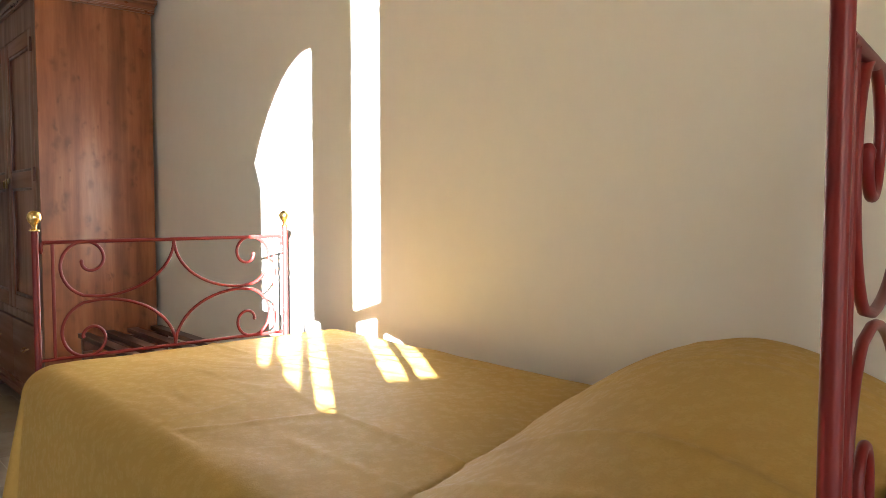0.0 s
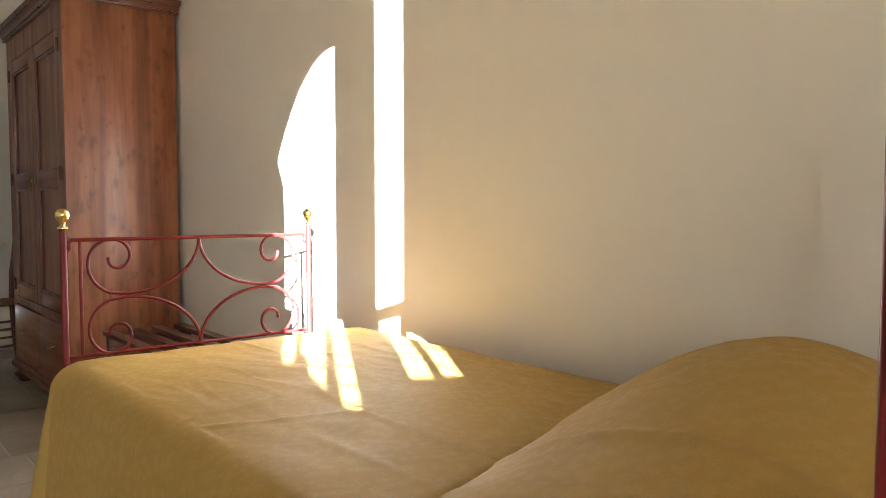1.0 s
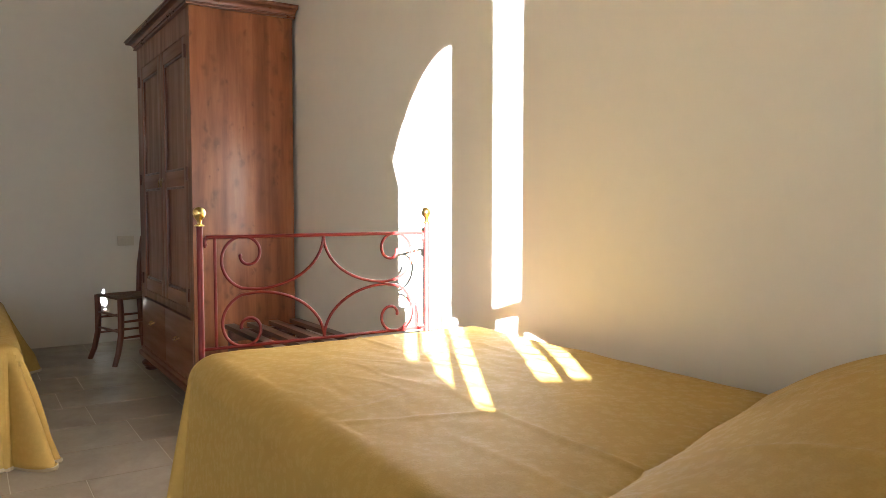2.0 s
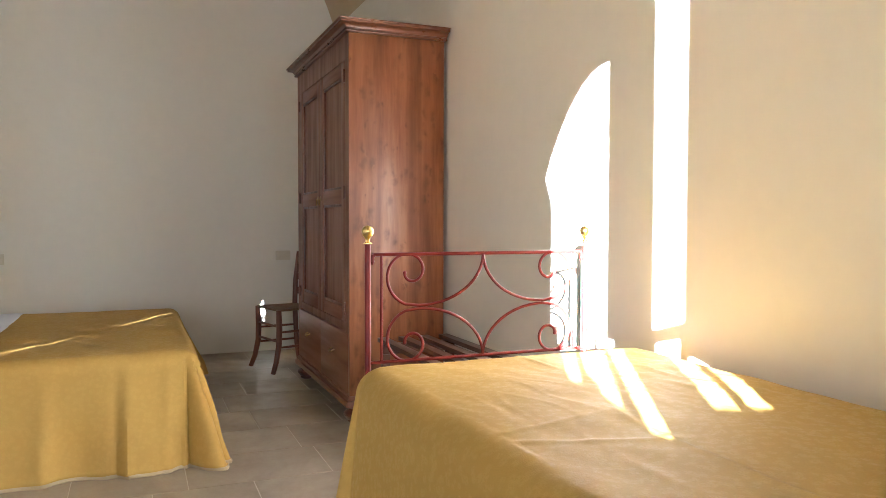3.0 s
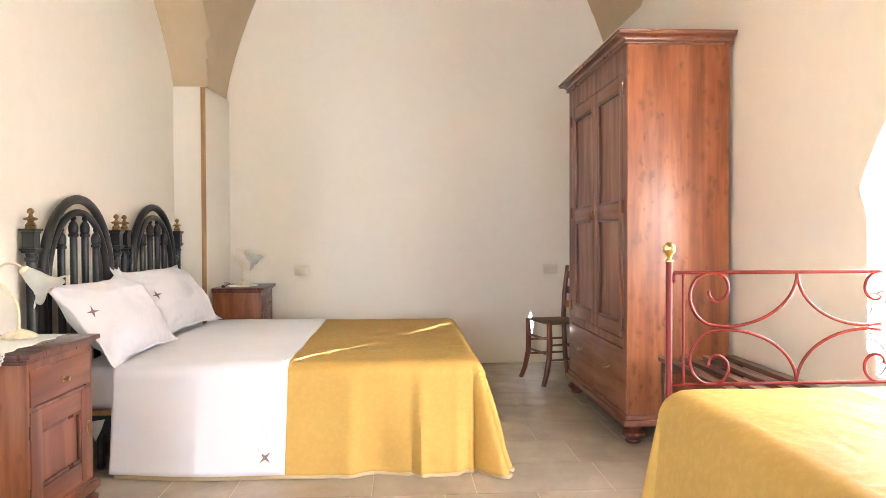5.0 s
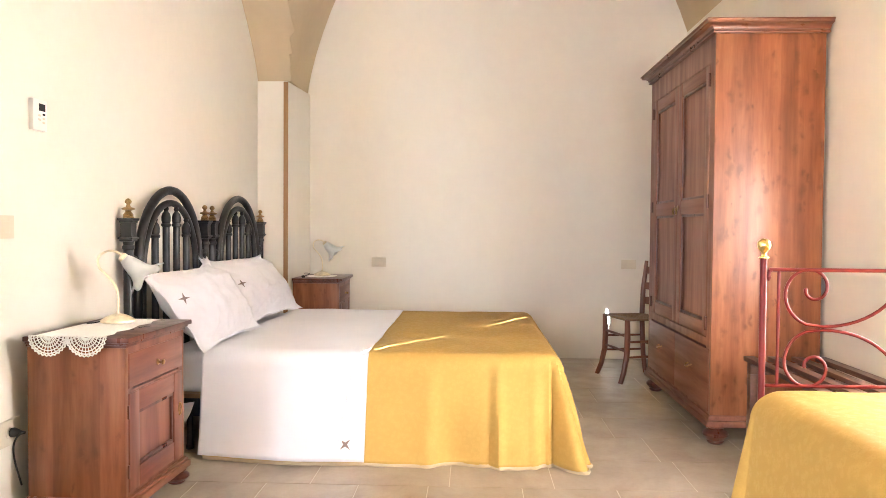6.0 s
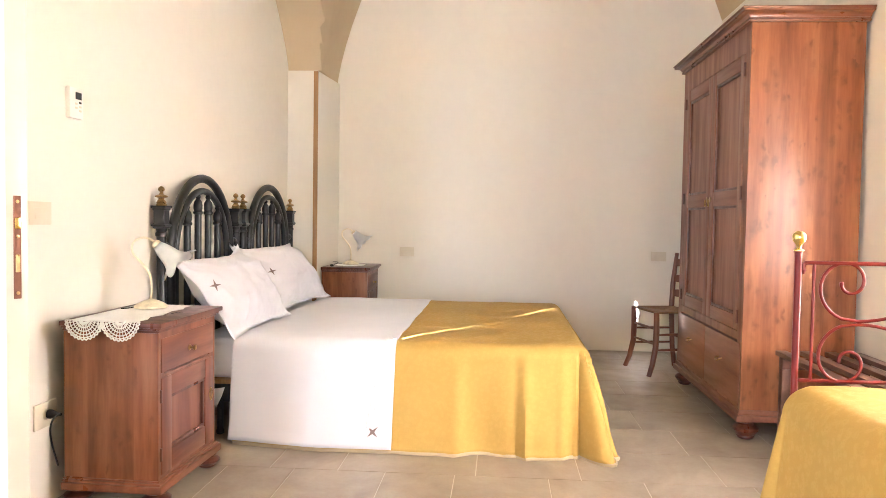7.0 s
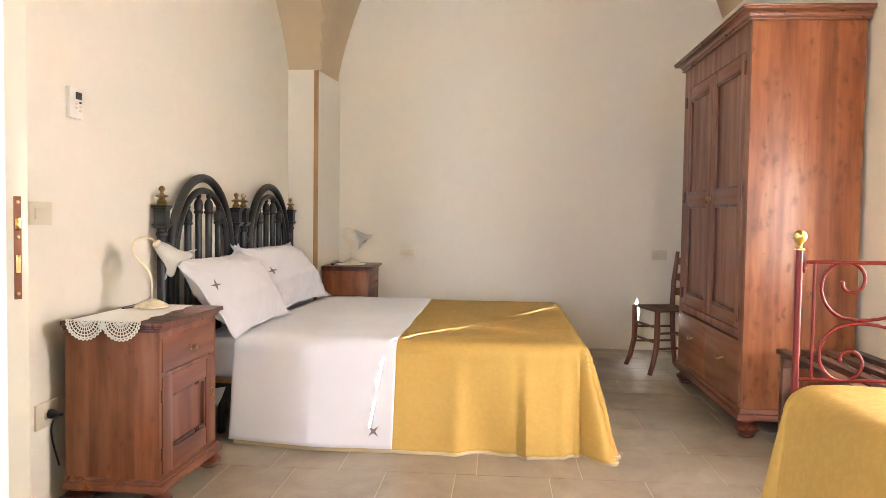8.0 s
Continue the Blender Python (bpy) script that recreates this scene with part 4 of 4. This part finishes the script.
# ---- chair by the wardrobe ----
def chair(m, label, tall, timber):
    """Faces -y, its back towards +y; origin on the floor under the seat's middle; tall: height of the back."""
    c = thing("ladder_chair", m, label, "chair")
    zs, k = 0.45, (tall - 0.45) / 0.45
    for s in (-1, 1):
        key = [(s * 0.200, -0.235, 0.0), (s * 0.190, -0.205, 0.08), (s * 0.184, -0.180, 0.20), (s * 0.184, -0.176, 0.32), (s * 0.186, -0.180, zs + 0.008)]
        part("front_leg", tube(key, [0.017, 0.019, 0.021, 0.022, 0.019], 10), timber, c)
        key = [(s * 0.165, 0.150, 0.0), (s * 0.165, 0.130, 0.15), (s * 0.165, 0.115, 0.45), (s * 0.168, 0.124, 0.45 + 0.21 * k), (s * 0.172, 0.152, tall)]
        part("back_post", tube(key, [0.017, 0.019, 0.020, 0.019, 0.014], 10), timber, c)
        for z in (0.185, 0.295):
            part("side_rung", tube([(s * 0.184, -0.182, z), (s * 0.174, -0.03, z), (s * 0.165, 0.126, z)], [0.007, 0.010, 0.007], 8), timber, c)
    for z in (0.225, 0.335):
        part("front_rung", tube([(-0.184, -0.178, z), (0, -0.178, z), (0.184, -0.178, z)], [0.007, 0.010, 0.007], 8), timber, c)
    part("back_rung", tube([(-0.165, 0.126, 0.24), (0.165, 0.126, 0.24)], 0.008, 8), timber, c)
    for z in (0.45 + 0.12 * k, 0.45 + 0.24 * k, 0.45 + 0.37 * k):
        y = 0.112 + (z - 0.45) * 0.08 / k
        bm = bmesh.new()
        cols = []
        for i in range(9):
            u = -1 + i / 4
            yy = y + 0.022 * (1 - u * u)
            hh = 0.026 + 0.010 * (1 - u * u)
            cols.append([bm.verts.new((u * 0.165, yy + o, z + q)) for o, q in ((-0.005, -0.024), (0.005, -0.024), (0.005, hh), (-0.005, hh))])
        for a, b in zip(cols, cols[1:]):
            for e in range(4):
                bm.faces.new((a[e], b[e], b[(e + 1) % 4], a[(e + 1) % 4]))
        bm.faces.new(cols[0])
        bm.faces.new(cols[-1])
        part("ladder_slat", bm, timber, c)
    seat = bmesh.new()
    for ring in range(1, 13):
        f = ring / 12
        pts = []
        wf, wb, d = 0.186 * f, 0.166 * f, 0.180 * f
        for p in ((-wf, -d), (wf, -d), (wb, d), (-wb, d), (-wf, -d)):
            pts.append((p[0], p[1] * 0.84 - 0.030, zs - 0.012 * (1 - f) + 0.004))
        for a, b in zip(pts, pts[1:]):
            tube([a, b], 0.0088, 6, seat)
    part("rush_seat", seat, RUSH, c, "woven brown rush seat")
    return c


chair(pose(-6.51, 1.585, 0, 0, 0, 14.6), "dark wooden ladder-back chair with woven rush seat", 0.865, CHAIRWOOD)


# ---- switches, sockets, thermostat ----
def wall_plate(name, m, w, h, label, cat, kind="switch", n=1):
    """In the plane z = 0 of its own, x across, y up, its face towards +z."""
    p = thing(name, m, label, cat, "wall plates")
    part("plate", box((-w / 2, -h / 2, 0), (w / 2, h / 2, 0.009), 0.003, 2), PLASTIC, p)
    if kind == "switch":
        part("insert", box((-w * 0.30, -h * 0.27, 0.009), (w * 0.30, h * 0.27, 0.011), 0.001, 1), PLASTIC, p)
        for i in range(n):
            x = (i - (n - 1) / 2) * w * 0.6 / n
            part("rocker", box((x - w * 0.28 / n, -h * 0.24, 0.011), (x + w * 0.28 / n, h * 0.24, 0.014), 0.002, 2), PLASTIC, p)
    else:
        part("socket", lathe([(0.0215, 0.009), (0.0215, 0.012), (0.019, 0.0125), (0.018, 0.006)], 22), PLASTIC, p)
        for x in (-0.0095, 0.0095):
            part("hole", lathe([(0.0025, 0.0062), (0.0025, 0.0075)], 8, (x, 0, 0)), CORD, p)
    return p


WEST, SOUTH = pose(0, 0, 0, 90, 0, 90), pose(0, 0, 0, 90, 0, 180)
for y in (-0.463, 1.676):
    wall_plate("socket_plate", pose(X0, y, 0.808) @ WEST, 0.125, 0.080, "ivory plastic socket plate on the far wall", "switch plate", "switch", 1)
wall_plate("light_switch", pose(-3.55, Y0, 1.097) @ SOUTH, 0.135, 0.085, "ivory plastic light switch on the wall", "light switch", "switch", 1)
plug_plate = wall_plate("power_socket", pose(-3.577, Y0, 0.345) @ SOUTH, 0.135, 0.095, "ivory plastic wall socket with a black plug", "power socket", "socket")


def thermostat():
    t = thing("thermostat", pose(-3.768, Y0, 1.53) @ SOUTH, "white plastic wall thermostat with small dark display", "thermostat")
    part("body", box((-0.046, -0.060, 0), (0.046, 0.060, 0.020), 0.004, 2), WHITEPLASTIC, t)
    part("display", box((-0.010, 0.016, 0.020), (0.032, 0.044, 0.0215), 0.001, 1), SCREEN, t, "dark grey display")
    for x, y in ((-0.005, -0.002), (0.022, 0.004), (0.022, -0.012), (-0.005, -0.018), (0.022, -0.028)):
        part("button", box((x - 0.008, y - 0.004, 0.020), (x + 0.008, y + 0.004, 0.022), 0.001, 1), SCREEN if y == 0.004 else PLASTIC, t)
    return t


thermostat()


def power_cord():
    c = thing("electric_cable", pose(0, 0, 0), "black plug and cable hanging beside the cabinet", "cable")
    part("plug", lathe([(0.017, 0), (0.018, 0.010), (0.013, 0.024), (0.007, 0.038), (0.005, 0.050)], 14, (-3.585, Y0 + 0.012, 0.345), "Y"), CORD, c)
    pts = []
    for i in range(24):
        u = i / 23
        pts.append((-3.585 + 0.06 * math.sin(u * 3.0) - 0.045 * u, Y0 + 0.060 - 0.035 * u, 0.345 + 0.010 * math.sin(u * 2.2) - 0.215 * u ** 2.0))
    part("cable", tube(pts, 0.0034, 6), CORD, c)
    return c


power_cord()


# ---- crochet runner on the cabinet ----
def doily():
    d = thing("crochet_runner", pose(-3.845, -1.092, 0.7005, 0, 0, -1.5), "white cotton runner with crochet fan edging", "doily")
    w = 0.282
    cl = bmesh.new()
    loop = [(-w + 0.03, -0.150), (w - 0.02, -0.150), (w - 0.006, -0.13), (w - 0.006, 0.10), (w - 0.03, 0.105)]
    for i in range(1, 8):
        u = i / 8
        loop.append((w - 0.03 - (2 * w - 0.06) * u, 0.105 + 0.012 * math.sin(u * math.pi * 6) - 0.02 * u))
    loop.append((-w + 0.03, 0.085))
    extruded(loop, [], 0.0022, lambda u, v, q: (u, v, q), cl)
    part("cloth", cl, LACE, d)
    lace = bmesh.new()

    def at(y, drop):
        # over the table's edge: flat first, then hanging
        flat = 0.014
        if drop < flat:
            return (w - 0.014 + drop + 0.006, y, 0.004)
        k = drop - flat
        return (w + 0.008 + 0.06 * k, y, 0.002 - k)
    for cy, R in ((-0.082, 0.073), (0.058, 0.073)):
        for i in range(15):
            a = math.pi * i / 14
            tube([at(cy - math.cos(a) * 0.012, 0.004 + 0.012 * math.sin(a)), at(cy - math.cos(a) * R * 0.55, 0.008 + R * 0.55 * math.sin(a)), at(cy - math.cos(a) * R, 0.008 + R * math.sin(a))], 0.0017, 5, lace)
        for r, th in ((0.22, 0.0030), (0.40, 0.0024), (0.58, 0.0022), (0.76, 0.0022), (0.90, 0.0026)):
            tube([at(cy - math.cos(math.pi * i / 28) * R * r, 0.008 + R * r * math.sin(math.pi * i / 28)) for i in range(29)], th, 5, lace)
        tube([at(cy - math.cos(math.pi * i / 60) * R * (1 + 0.035 * math.sin(i * 1.57)), 0.008 + R * (1 + 0.035 * math.sin(i * 1.57)) * math.sin(math.pi * i / 60)) for i in range(61)], 0.0030, 5, lace)
    for i in range(5):
        tube([at(-0.012 - 0.02 + 0.01 * i, 0.004), at(-0.012 - 0.014 + 0.007 * i, 0.04)], 0.0018, 5, lace)
    part("crochet_edge", lace, LACE, d, "openwork crochet fans")
    return d


doily()
d2 = bmesh.new()
extruded([(-0.16 * math.cos(2 * math.pi * i / 40) * (1 + 0.03 * math.cos(i * math.pi / 2)), 0.12 * math.sin(2 * math.pi * i / 40) * (1 + 0.03 * math.cos(i * math.pi / 2))) for i in range(40)], [], 0.0025, lambda u, v, q: (u, v, q), d2)
single("crochet_mat", d2, LACE, "small white crochet mat under the corner lamp", "doily", "", pose(-7.03, -0.90, 0.7012))


def switch_cord(name, pts, where):
    c = thing(name, where, "thin black lamp cord with an inline switch", "lamp cord", "lamp cords")
    part("cable", tube(pts, 0.0026, 6), CORD, c)
    return c


switch_cord("lamp_cord", [(0.020 * math.cos(a) - 0.012 * a / 5, 0.020 * math.sin(a) + 0.016 * a, 0.003 + 0.010 * math.sin(a / 2) ** 2) for a in [i * 0.35 for i in range(14)]], pose(-3.925, -1.225, 0.7035))
switch_cord("lamp_cord", [(0.02 + 0.02 * math.cos(a), -0.10 + 0.03 * math.sin(a), 0.003 + 0.018 * math.sin(a / 2)) for a in [i * 0.35 for i in range(12)]], pose(-7.03, -0.93, 0.7035))
rem = thing("inline_switch", pose(-6.82, -1.01, 0.7005, 0, 0, 20), "small black inline lamp switch on the cabinet", "lamp switch")
part("body", box((-0.022, -0.013, 0), (0.022, 0.013, 0.016), 0.006, 3), CORD, rem)
part("rocker", box((-0.007, -0.006, 0.016), (0.007, 0.006, 0.019), 0.002, 1), SCREEN, rem)

# white cloth end hanging down behind the bed
cl = bmesh.new()
extruded([(-0.05, 0.0), (0.05, 0.02), (0.03, -0.03), (0.0, -0.085)], [], 0.003, lambda u, v, q: (u, q, v), cl)
single("cloth_corner", cl, LINEN, "white sheet corner hanging from the bed base", "cloth", "", pose(-4.478, -1.045, 0.235, 0, 0, 75))

# ---- floor tiles ----
def floor_tiles():
    rnd = random.Random(8)
    gap, shapes = 0.0035, {}
    x, row = X0 + 0.02, 0
    while x < X1:
        d = 0.40
        lens = (0.30, 0.40, 0.45, 0.60)
        y = Y0 - rnd.random() * 0.5
        while y < Y1:
            l = rnd.choice(lens)
            a, b = max(y, Y0 + 0.001), min(y + l, Y1 - 0.001)
            xa, xb = x, min(x + d, X1 - 0.001)
            if b - a > 0.02 and xb - xa > 0.02:
                key = (round(b - a, 3), round(xb - xa, 3))
                if key not in shapes:
                    shapes[key] = mesh_of("tile", box((-(xb - xa) / 2 + gap / 2, -(b - a) / 2 + gap / 2, -0.006), ((xb - xa) / 2 - gap / 2, (b - a) / 2 - gap / 2, 0), 0.0012, 1), TILE, False)
                t = new("tile", shapes[key])
                t.parent = floor
                t.location = ((xa + xb) / 2, (a + b) / 2, 0)
            y += l
        x, row = x + d, row + 1


floor_tiles()
